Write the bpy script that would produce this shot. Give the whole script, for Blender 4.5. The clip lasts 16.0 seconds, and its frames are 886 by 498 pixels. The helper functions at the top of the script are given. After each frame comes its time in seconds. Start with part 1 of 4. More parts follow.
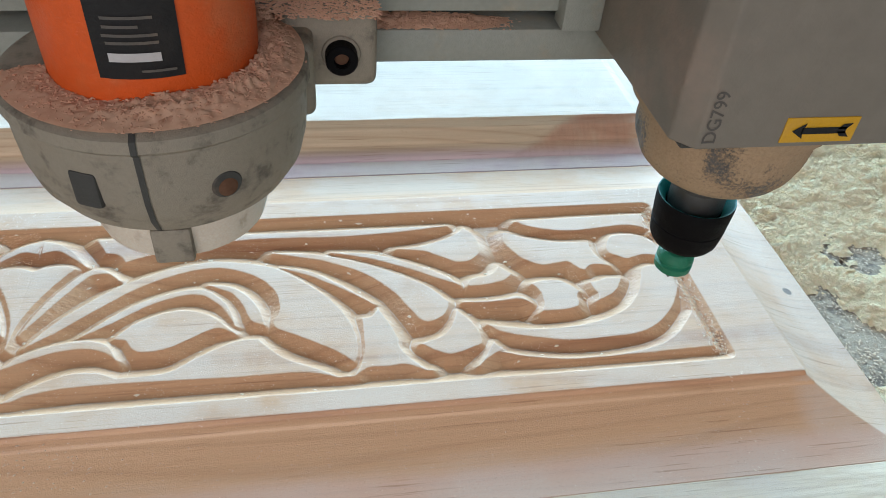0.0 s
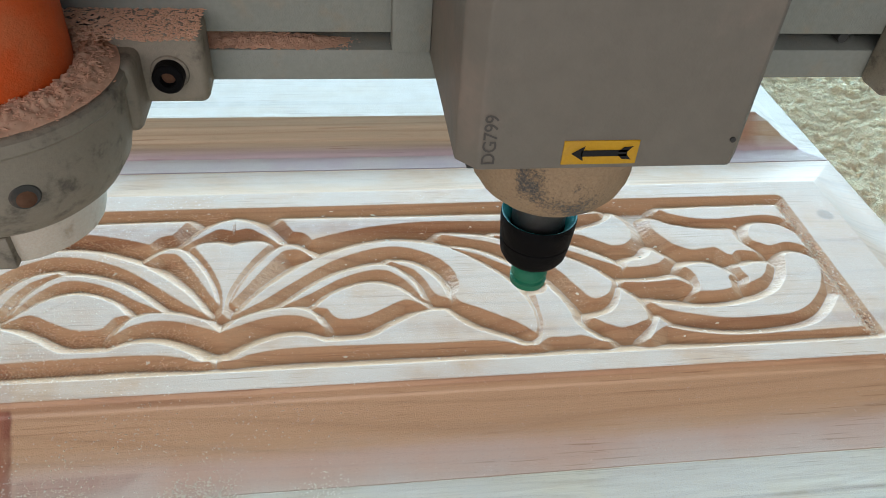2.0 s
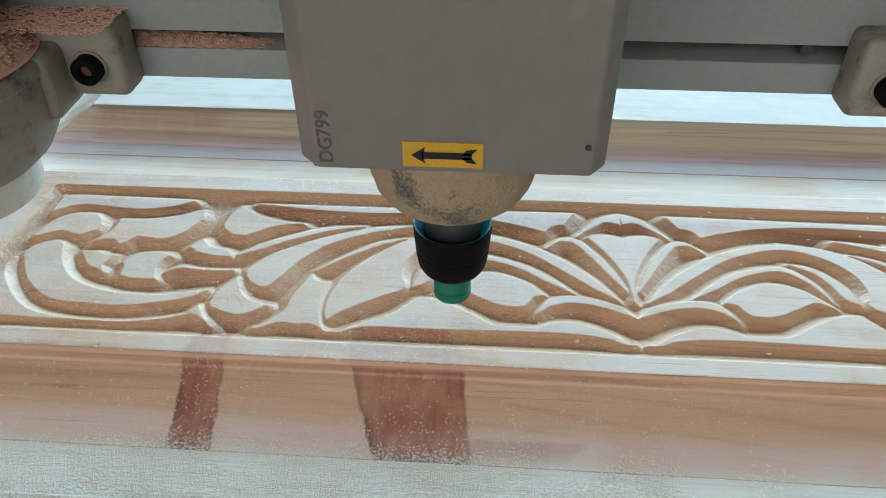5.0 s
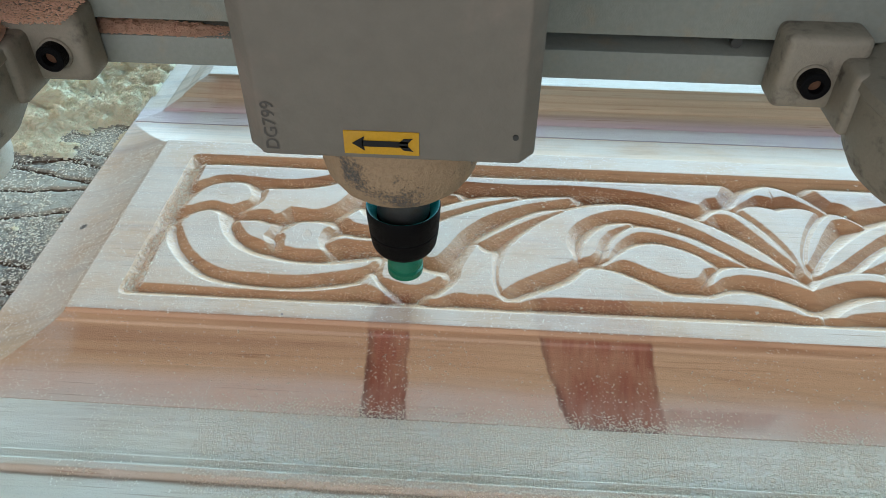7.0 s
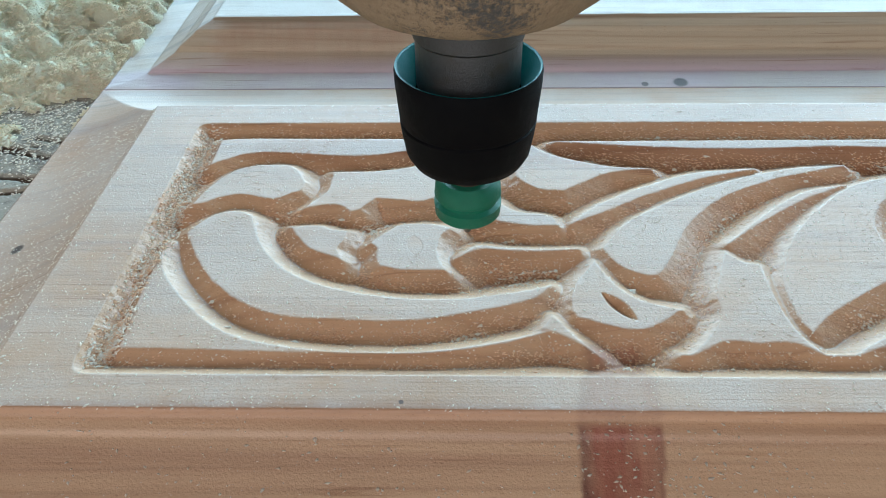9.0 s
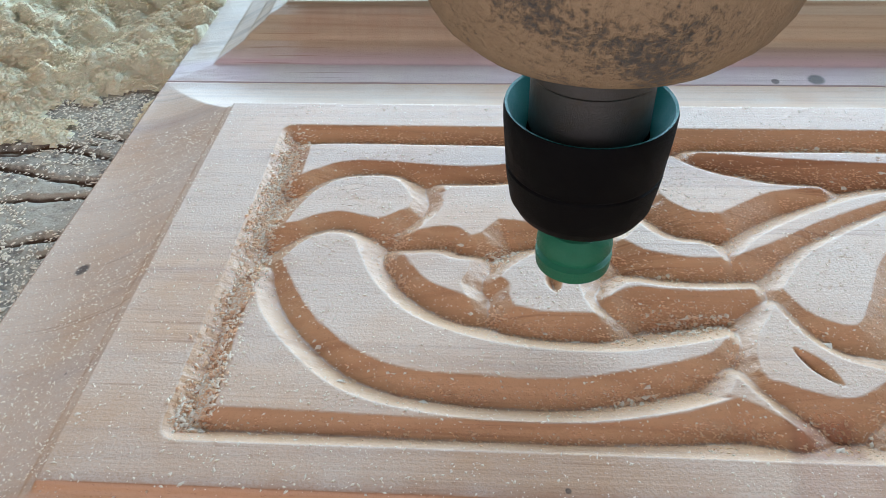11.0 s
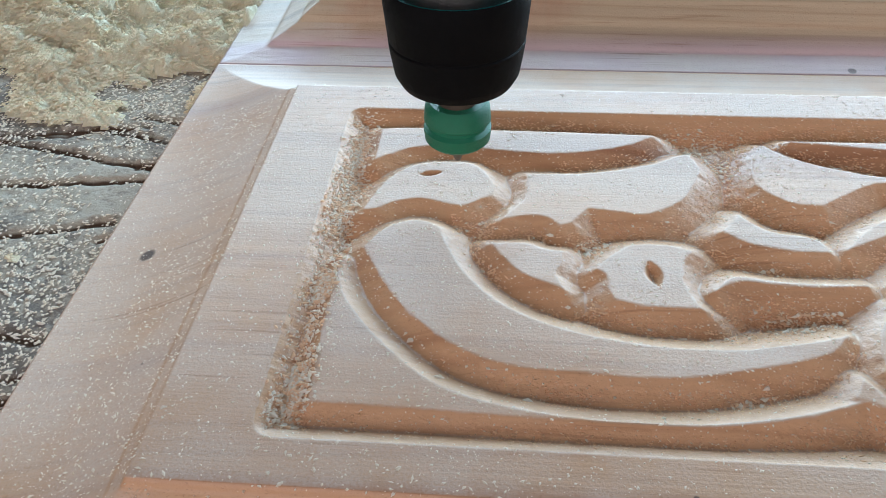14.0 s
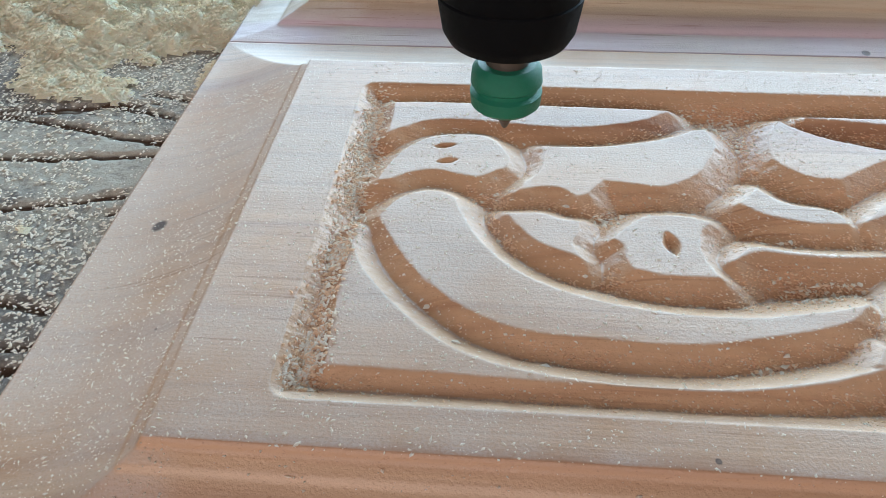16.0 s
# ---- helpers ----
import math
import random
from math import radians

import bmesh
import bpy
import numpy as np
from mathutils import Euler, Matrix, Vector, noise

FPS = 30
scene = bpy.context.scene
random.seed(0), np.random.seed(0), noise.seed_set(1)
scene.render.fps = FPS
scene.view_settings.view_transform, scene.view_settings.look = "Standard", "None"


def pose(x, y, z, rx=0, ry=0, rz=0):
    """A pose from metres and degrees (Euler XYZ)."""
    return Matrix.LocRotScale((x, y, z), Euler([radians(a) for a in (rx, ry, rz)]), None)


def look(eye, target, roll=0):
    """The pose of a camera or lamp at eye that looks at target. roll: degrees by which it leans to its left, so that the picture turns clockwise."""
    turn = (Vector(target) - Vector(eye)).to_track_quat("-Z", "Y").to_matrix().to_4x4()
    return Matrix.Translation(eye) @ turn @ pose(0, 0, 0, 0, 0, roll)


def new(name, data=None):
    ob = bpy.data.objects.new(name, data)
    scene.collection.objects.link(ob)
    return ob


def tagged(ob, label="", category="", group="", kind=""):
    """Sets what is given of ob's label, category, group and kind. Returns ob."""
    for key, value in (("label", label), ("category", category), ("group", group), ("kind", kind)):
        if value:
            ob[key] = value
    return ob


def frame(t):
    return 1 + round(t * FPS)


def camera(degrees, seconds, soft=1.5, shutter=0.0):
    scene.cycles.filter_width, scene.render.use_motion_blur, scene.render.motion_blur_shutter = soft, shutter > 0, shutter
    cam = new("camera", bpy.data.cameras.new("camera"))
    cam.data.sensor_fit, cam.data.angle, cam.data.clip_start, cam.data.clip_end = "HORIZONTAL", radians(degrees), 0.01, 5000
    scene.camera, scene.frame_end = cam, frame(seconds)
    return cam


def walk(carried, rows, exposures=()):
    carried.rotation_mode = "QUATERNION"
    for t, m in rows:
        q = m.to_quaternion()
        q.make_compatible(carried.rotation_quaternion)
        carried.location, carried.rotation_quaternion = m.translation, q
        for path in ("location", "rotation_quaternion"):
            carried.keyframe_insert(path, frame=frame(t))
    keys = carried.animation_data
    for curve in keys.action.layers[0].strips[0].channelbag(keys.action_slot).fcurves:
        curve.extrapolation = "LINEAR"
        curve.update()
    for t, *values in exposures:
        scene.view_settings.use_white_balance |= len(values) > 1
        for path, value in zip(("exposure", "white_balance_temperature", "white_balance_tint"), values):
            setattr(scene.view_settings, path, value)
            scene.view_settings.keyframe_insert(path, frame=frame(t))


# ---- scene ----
cam = camera(60.99, 16.0, soft=0.6)
PATH = [
    (0, (0.12897, -0.19965, 0.23901), (0.29071, 0.53810, -0.41640), 5.19),
    (0.5, (0.12356, -0.20657, 0.24260), (0.28698, 0.53013, -0.41358), 5.32),
    (1, (0.10195, -0.21484, 0.24438), (0.25674, 0.53161, -0.40281), 5.57),
    (1.5, (0.07773, -0.21630, 0.24292), (0.21415, 0.52784, -0.41103), 5.05),
    (2, (0.05739, -0.21844, 0.24404), (0.18735, 0.52888, -0.40759), 4.54),
    (2.5, (0.03607, -0.22093, 0.24435), (0.13721, 0.53279, -0.40502), 4.05),
    (3, (0.01257, -0.22312, 0.23819), (0.07890, 0.53404, -0.41166), 3.68),
    (3.5, (-0.00555, -0.22591, 0.23539), (0.02983, 0.53060, -0.41763), 2.60),
    (4, (-0.03026, -0.22740, 0.24035), (-0.03990, 0.54301, -0.39713), 0.67),
    (4.5, (-0.04994, -0.22953, 0.23838), (-0.09386, 0.54474, -0.39296), -0.28),
    (5, (-0.06591, -0.23140, 0.23449), (-0.12123, 0.54106, -0.39817), -0.33),
    (7.3, (-0.16862, -0.23818, 0.23203), (-0.20438, 0.51390, -0.42607), 1.01),
    (7.5, (-0.18296, -0.22994, 0.22086), (-0.21578, 0.52351, -0.43583), 2.01),
    (8, (-0.19817, -0.18183, 0.17617), (-0.23761, 0.58052, -0.46979), -1.26),
    (8.5, (-0.20037, -0.14367, 0.14382), (-0.22707, 0.62570, -0.49443), -2.20),
    (9, (-0.21551, -0.12110, 0.12734), (-0.24422, 0.64891, -0.51004), -1.27),
    (9.5, (-0.22961, -0.10237, 0.12251), (-0.28563, 0.66054, -0.52157), -2.29),
    (12, (-0.24921, -0.08898, 0.11438), (-0.30960, 0.66402, -0.54087), -1.58),
    (12.5, (-0.25541, -0.08983, 0.11416), (-0.31607, 0.66390, -0.54021), -1.25),
    (13, (-0.25904, -0.09124, 0.11448), (-0.32106, 0.66319, -0.53896), -1.09),
    (13.5, (-0.26107, -0.08847, 0.11229), (-0.32747, 0.66160, -0.54574), -1.40),
    (14, (-0.26263, -0.08507, 0.11031), (-0.33189, 0.66231, -0.55047), -1.47),
    (14.5, (-0.26440, -0.08717, 0.10925), (-0.33652, 0.66369, -0.54726), -1.45),
    (15, (-0.26485, -0.08804, 0.10811), (-0.33683, 0.66004, -0.55159), -1.34),
    (15.5, (-0.26462, -0.08764, 0.10570), (-0.33407, 0.65828, -0.55670), -1.19),
    (16, (-0.26569, -0.08870, 0.10476), (-0.33573, 0.65735, -0.55744), -1.06),
]
walk(cam, [(t, look(eye, target, roll)) for t, eye, target, roll in PATH],
     exposures=[(0.0, 0.24, 6330, 14), (3.0, 0.12, 6280, 13), (4.5, 0.10, 6080, 10), (7.5, 0.10, 6020, 8), (9.0, 0.02, 5980, 10), (9.3, 0.00, 6300, 17), (12.0, 0.10, 6400, 21), (15.0, 0.12, 6300, 18), (16.0, 0.06, 6300, 18)])

# ---- world and light ----
world = bpy.data.worlds.new("sky")
scene.world = world
world.use_nodes = True
wn = world.node_tree.nodes
sky = wn.new("ShaderNodeTexSky")
sky.sky_type, sky.sun_disc = "NISHITA", False
sky.sun_elevation, sky.sun_rotation = radians(40), radians(20)
world.node_tree.links.new(sky.outputs[0], wn["Background"].inputs[0])
wn["Background"].inputs[1].default_value = 0.1

BACK_WATTS, FRONT_WATTS = 312.0, 82.0


def area_light(name, m, sx, sy, watts, colour):
    """A rectangular lamp: the sky's light at the back, an added fill in front."""
    la = bpy.data.lights.new(name, "AREA")
    la.shape, la.size, la.size_y, la.energy, la.color = "RECTANGLE", sx, sy, watts, colour
    ob = new(name, la)
    ob.matrix_world = m
    return ob


area_light("daylight_back", look((0.7, 2.6, 0.85), (0.2, 0.0, 0.0)), 5.4, 2.4, BACK_WATTS, (0.54, 0.86, 1.04))
# Added fill from behind the camera; no such source is known.
area_light("fill_front", look((-0.9, -3.3, 1.45), (0.0, 0.0, 0.0)), 4.6, 2.0, FRONT_WATTS, (1.0, 0.90, 0.84))


# ---- materials ----
class Nodes:
    def __init__(self, name):
        self.m = bpy.data.materials.new(name)
        self.m.use_nodes = True
        self.t = self.m.node_tree
        self.b = self.t.nodes["Principled BSDF"]

    def put(self, socket, value):
        if isinstance(value, bpy.types.NodeSocket):
            self.t.links.new(value, socket)
        else:
            socket.default_value = value

    def add(self, kind, **inputs):
        n = self.t.nodes.new(kind)
        for k, v in inputs.items():
            self.put(n.inputs[int(k[1:]) if k[0] == "i" and k[1:].isdigit() else k.replace("_", " ")], v)
        return n

    def coords(self, scale):
        c = self.t.nodes.new("ShaderNodeTexCoord")
        mp = self.add("ShaderNodeMapping", Vector=c.outputs["Object"])
        mp.inputs["Scale"].default_value = scale
        return mp.outputs[0]

    def noise(self, scale, vec=(1, 1, 1), detail=4.0, rough=0.55, distort=0.0):
        n = self.add("ShaderNodeTexNoise", Vector=self.coords(vec), Scale=scale, Detail=detail, Roughness=rough, Distortion=distort)
        return n.outputs[0]

    def ramp(self, fac, *stops):
        n = self.add("ShaderNodeValToRGB", Fac=fac)
        e = n.color_ramp.elements
        while len(e) < len(stops):
            e.new(0.5)
        for el, (p, c) in zip(e, stops):
            el.position = p
            el.color = (*c, 1) if isinstance(c, tuple) else (c, c, c, 1)
        return n.outputs[0]

    def mix(self, fac, a, b, kind="MIX"):
        n = self.t.nodes.new("ShaderNodeMix")
        n.data_type, n.blend_type = "RGBA", kind
        self.put(n.inputs[0], fac)
        for i, v in ((6, a), (7, b)):
            self.put(n.inputs[i], (*v, 1) if isinstance(v, tuple) else v)
        return n.outputs[2]

    def math(self, op, a, b=0.0, c=0.0):
        n = self.t.nodes.new("ShaderNodeMath")
        n.operation = op
        for i, v in enumerate((a, b, c)):
            self.put(n.inputs[i], v)
        return n.outputs[0]

    def step(self, v, lo, hi):
        n = self.t.nodes.new("ShaderNodeMapRange")
        n.interpolation_type = "SMOOTHSTEP"
        for i, x in enumerate((v, lo, hi, 0.0, 1.0)):
            self.put(n.inputs[i], x)
        return n.outputs[0]

    def xyz(self):
        c = self.t.nodes.new("ShaderNodeTexCoord")
        s = self.add("ShaderNodeSeparateXYZ", i0=c.outputs["Object"])
        return s.outputs

    def up(self):
        g = self.t.nodes.new("ShaderNodeNewGeometry")
        return self.add("ShaderNodeSeparateXYZ", i0=g.outputs["Normal"]).outputs[2]

    def bump(self, height, strength, distance):
        n = self.add("ShaderNodeBump", Height=height, Strength=strength, Distance=distance)
        self.put(self.b.inputs["Normal"], n.outputs[0])

    def done(self, colour, rough=0.5, metal=0.0, spec=0.5):
        self.put(self.b.inputs["Base Color"], (*colour, 1) if isinstance(colour, tuple) else colour)
        self.put(self.b.inputs["Roughness"], rough)
        self.put(self.b.inputs["Metallic"], metal)
        self.put(self.b.inputs["Specular IOR Level"], spec)
        return self.m


def wood(name, pale, dark, ring=70.0, dust=0.6, stains=(), pink=None, knots=(), bevel_light=0.0):
    """Fresh-cut softwood with its grain along x, paler where it lies flat, for dust and for daylight put into the
    colour. stains: bands of heartwood, each by its upper and lower end (least x, greatest x, y), the softness of its
    edge and its strength.
    """
    n = Nodes(name)
    grain = n.noise(1.0, (1.3, ring, 0.0), 3.0, 0.5, 0.6)
    col = n.ramp(grain, (0.30, dark), (0.46, pale), (0.60, tuple(0.9 * a + 0.1 * b for a, b in zip(pale, dark))), (0.72, pale))
    fibre = n.noise(1.0, (40, 1400, 900), 3.0)
    col = n.mix(0.22, col, n.ramp(fibre, (0.3, 0.55), (0.7, 1.0)), "MULTIPLY")
    rings = n.math("FRACT", n.math("MULTIPLY", n.noise(1.0, (1.1, ring * 0.34, 0.0), 1.5, 0.4), 17.0))
    col = n.mix(0.42, col, n.ramp(rings, (0.0, (0.60, 0.47, 0.38)), (0.16, (0.97, 0.95, 0.93)), (0.80, (1.0, 1.0, 1.0)), (1.0, (0.74, 0.62, 0.54))), "MULTIPLY")
    cloud = n.noise(9.0, (0.5, 1.6, 1), 3.0)
    col = n.mix(0.35, col, n.ramp(cloud, (0.3, (0.92, 0.80, 0.70)), (0.7, (1.0, 1.0, 1.0))), "MULTIPLY")
    x, y, z = n.xyz()
    # Colour stands in for front light on the near bevel, pink below for sheen.
    if bevel_light:
        col = n.mix(n.math("MULTIPLY", n.step(y, -0.0205, -0.0245), bevel_light), col, (0.82, 0.61, 0.40))
        col = n.mix(n.math("MULTIPLY", n.step(n.math("ADD", y, n.math("MULTIPLY", n.noise(30.0, (0.3, 1, 1), 3.0), 0.006)), -0.037, -0.043), 0.45), col, (0.80, 0.57, 0.49))
    if pink:
        f = n.math("MULTIPLY", n.step(y, pink[0], pink[1]), n.step(y, pink[3], pink[2]))
        col = n.mix(n.math("MULTIPLY", f, 0.8), col, n.mix(n.noise(60.0, (0.2, 1, 1)), (0.58, 0.42, 0.47), (0.70, 0.53, 0.58)))
    # Flats and end bevels paler by normal: dust, plus back light put into colour.
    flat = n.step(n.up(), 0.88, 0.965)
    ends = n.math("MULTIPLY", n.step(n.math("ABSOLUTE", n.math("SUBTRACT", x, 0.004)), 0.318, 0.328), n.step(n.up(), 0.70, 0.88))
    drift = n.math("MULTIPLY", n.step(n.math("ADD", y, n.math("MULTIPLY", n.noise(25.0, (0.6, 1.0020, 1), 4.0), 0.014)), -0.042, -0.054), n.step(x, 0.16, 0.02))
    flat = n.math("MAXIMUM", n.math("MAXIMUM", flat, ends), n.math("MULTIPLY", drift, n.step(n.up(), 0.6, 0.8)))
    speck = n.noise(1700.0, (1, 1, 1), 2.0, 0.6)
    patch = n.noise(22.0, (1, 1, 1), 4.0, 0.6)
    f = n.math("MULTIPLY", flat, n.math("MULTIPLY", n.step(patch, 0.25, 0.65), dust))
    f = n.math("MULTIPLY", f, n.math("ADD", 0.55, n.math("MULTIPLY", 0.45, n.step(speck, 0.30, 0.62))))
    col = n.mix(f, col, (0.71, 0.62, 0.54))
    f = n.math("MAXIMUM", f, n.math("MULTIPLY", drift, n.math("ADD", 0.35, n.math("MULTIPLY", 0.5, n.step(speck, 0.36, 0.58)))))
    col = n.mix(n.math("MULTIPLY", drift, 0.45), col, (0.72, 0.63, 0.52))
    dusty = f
    line = n.math("MULTIPLY", n.step(n.noise(1.0, (22, 950, 0), 2.0, 0.5), 0.60, 0.68), n.step(n.noise(30.0, (0.5, 1, 1), 3.0), 0.42, 0.62))
    col = n.mix(n.math("MULTIPLY", line, 0.55), col, n.mix(1.0, col, (0.55, 0.40, 0.30), "MULTIPLY"))
    wob = n.math("MULTIPLY", n.math("SUBTRACT", n.noise(60.0, (1, 0.6, 1), 5.0, 0.7), 0.5), 0.018)
    jag = n.math("MULTIPLY", wob, 0.35)
    red = n.mix(n.noise(1.0, (500, 60, 60), 3.0), (0.24, 0.062, 0.032), (0.44, 0.16, 0.09))
    for (l0, r0, y0), (l1, r1, y1), soft, much in stains:
        lin = n.math("DIVIDE", n.math("SUBTRACT", y, y0), y1 - y0)
        left = n.math("ADD", n.math("SUBTRACT", x, n.math("ADD", l0, n.math("MULTIPLY", lin, l1 - l0))), jag)
        right = n.math("SUBTRACT", n.math("ADD", r0, n.math("MULTIPLY", lin, r1 - r0)), n.math("SUBTRACT", x, jag))
        low = n.math("ADD", n.math("SUBTRACT", y, y1), n.math("MULTIPLY", jag, 0.6))
        deep = n.math("MINIMUM", n.math("MINIMUM", left, right), low)
        f = n.math("MULTIPLY", n.step(deep, -0.25 * soft, 0.75 * soft), n.step(y, y0 + 0.0008, y0 - 0.0008))
        rim = n.math("MULTIPLY", n.step(n.math("MINIMUM", left, low), 0.0045, 0.0008), 0.6)
        rim = n.math("MAXIMUM", rim, n.math("MULTIPLY", n.step(right, 0.0035, 0.0005), 0.35))
        streak = n.step(n.noise(1.0, (420, 40, 40), 4.0, 0.6), 0.30, 0.62)
        blotch = n.step(n.noise(1.0, (110, 45, 45), 4.0, 0.6), 0.36, 0.60)
        f = n.math("MULTIPLY", f, n.math("MULTIPLY", much, n.math("ADD", 0.56, n.math("ADD", n.math("MULTIPLY", 0.16, streak), n.math("MULTIPLY", 0.28, blotch)))))
        col = n.mix(f, col, n.mix(rim, red, (0.055, 0.022, 0.016)))
    for kx, ky, kr, kd in knots:
        q = n.math("SQRT", n.math("ADD", n.math("POWER", n.math("SUBTRACT", x, kx), 2.0), n.math("POWER", n.math("SUBTRACT", y, ky), 2.0)))
        f = n.step(n.math("ADD", q, n.math("MULTIPLY", wob, 0.12)), kr, kr * 0.55)
        col = n.mix(n.math("MULTIPLY", f, kd), col, n.mix(n.step(n.math("SINE", n.math("MULTIPLY", q, 9000.0)), -1.0, 1.0), (0.05, 0.035, 0.03), (0.13, 0.08, 0.055)))
    pit = n.step(n.noise(2400.0, (0.6, 1, 1), 2.0, 0.6), 0.70, 0.62)
    col = n.mix(0.45, col, n.ramp(pit, (0.0, (0.55, 0.42, 0.34)), (1.0, (1.0, 1.0, 1.0))), "MULTIPLY")
    h = n.math("ADD", n.math("MULTIPLY", fibre, 0.5), n.math("MULTIPLY", speck, n.math("ADD", n.math("MULTIPLY", dusty, 0.7), n.math("SUBTRACT", 1.1, n.math("MULTIPLY", flat, 0.8)))))
    n.bump(h, 0.5, 0.00024)
    return n.done(col, n.ramp(dusty, (0.0, 0.42), (0.7, 0.62)), 0.0, 0.5)


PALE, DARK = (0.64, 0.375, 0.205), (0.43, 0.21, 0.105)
STAINS = [((-0.1918, -0.1738, -0.0222), (-0.1918, -0.1722, -0.0572), 0.0016, 1.0), ((-0.1900, -0.1730, -0.0110), (-0.1918, -0.1738, -0.0222), 0.003, 0.30),
          ((-0.1880, -0.1740, 0.0), (-0.1890, -0.1740, -0.0110), 0.003, 0.62),
          ((-0.1200, -0.0715, -0.0222), (-0.1070, -0.0680, -0.0572), 0.002, 0.95), ((-0.1230, -0.0730, -0.0110), (-0.1200, -0.0715, -0.0222), 0.004, 0.22),
          ((-0.1200, -0.0800, 0.0), (-0.1230, -0.0730, -0.0110), 0.005, 0.55), ((-0.068, -0.020, -0.0455), (-0.068, -0.030, -0.0535), 0.006, 0.38)]
KNOTS = [(-0.350, 0.050, 0.0027, 0.95), (0.3622, 0.0413, 0.0030, 0.9), (0.3215, 0.0796, 0.0055, 0.4), (-0.2290, -0.0185, 0.0008, 0.9), (-0.334, 0.010, 0.0007, 0.8)]
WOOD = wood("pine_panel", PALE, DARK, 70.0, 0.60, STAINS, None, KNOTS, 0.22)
WOOD_FAR = wood("pine_rail_far", (0.58, 0.43, 0.29), (0.28, 0.185, 0.11), 95.0, 0.9, [((0.290, 0.335, 0.1895), (0.245, 0.330, 0.168), 0.014, 0.62), ((0.245, 0.330, 0.168), (0.225, 0.300, 0.158), 0.020, 0.25), ((-0.325, -0.225, 0.187), (-0.335, -0.250, 0.168), 0.030, 0.45)], (0.150, 0.158, 0.168, 0.176), [(-0.1275, 0.1612, 0.0034, 0.95), (-0.1420, 0.1600, 0.0016, 0.8)])
WOOD_NEAR = wood("pine_rail_near", (0.80, 0.66, 0.46), (0.50, 0.36, 0.22), 160.0, 0.75)


def sawdust_mat(name, a, b, loose=True):
    """Sawdust; light passes through loose crumbs, while a heap is lumpy."""
    n = Nodes(name)
    c = n.mix(n.noise(420.0, (1, 1, 1), 3.0), a, b)
    isl = n.t.nodes.new("ShaderNodeNewGeometry").outputs["Random Per Island"]
    c = n.mix(0.5, c, n.ramp(isl, (0.0, (0.90, 0.84, 0.76)), (0.5, (1.0, 1.0, 1.0))), "MULTIPLY")
    if not loose:
        n.bump(n.noise(480.0, (1, 1, 1), 5.0, 0.7), 1.0, 0.0016)
    m = n.done(c, 0.9, 0.0, 0.2)
    surface = next(k for k in n.t.nodes if k.type == "OUTPUT_MATERIAL").inputs[0]
    thin, both = n.t.nodes.new("ShaderNodeBsdfTranslucent"), n.t.nodes.new("ShaderNodeMixShader")
    n.t.links.new(c, thin.inputs[0])
    both.inputs[0].default_value = 0.42 if loose else 0.25
    n.t.links.new(surface.links[0].from_socket, both.inputs[1])
    n.t.links.new(thin.outputs[0], both.inputs[2])
    n.t.links.new(both.outputs[0], surface)
    return m


DUST = sawdust_mat("sawdust", (0.90, 0.74, 0.50), (0.97, 0.87, 0.68))
DUST_HEAP = sawdust_mat("sawdust_heaped", (0.94, 0.82, 0.56), (0.98, 0.92, 0.72), False)
DUST_FINE = sawdust_mat("sawdust_fine", (0.92, 0.81, 0.66), (0.98, 0.92, 0.82))
DUST_TAN = sawdust_mat("sawdust_tan", (0.86, 0.56, 0.34), (0.95, 0.75, 0.52))
DUST_DARK = sawdust_mat("sawdust_packed", (0.12, 0.06, 0.035), (0.24, 0.13, 0.08))
DUST_RED = sawdust_mat("sawdust_reddish", (0.70, 0.42, 0.28), (0.86, 0.60, 0.43))


BED_LEVEL = -0.026


def bed_mat():
    n = Nodes("spoilboard_worn")
    c = n.mix(n.noise(35.0, (1, 1, 1), 6.0, 0.65), (0.11, 0.088, 0.072), (0.24, 0.20, 0.165))
    fine = n.noise(260.0, (1, 1, 1), 5.0, 0.7)
    f = n.step(n.math("ADD", n.math("MULTIPLY", fine, 0.6), n.math("MULTIPLY", n.noise(18.0, (1, 1, 1), 4.0), 0.5)), 0.46, 0.62)
    c = n.mix(n.math("MULTIPLY", f, 0.7), c, (0.55, 0.47, 0.36))
    # Scored cuts darkened by depth: brown core, with their shade put in too.
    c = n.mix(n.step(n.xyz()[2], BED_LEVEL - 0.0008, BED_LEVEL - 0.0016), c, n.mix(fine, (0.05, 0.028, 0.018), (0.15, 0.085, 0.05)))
    n.bump(fine, 0.7, 0.0014)
    return n.done(c, 0.8, 0.0, 0.3)


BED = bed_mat()


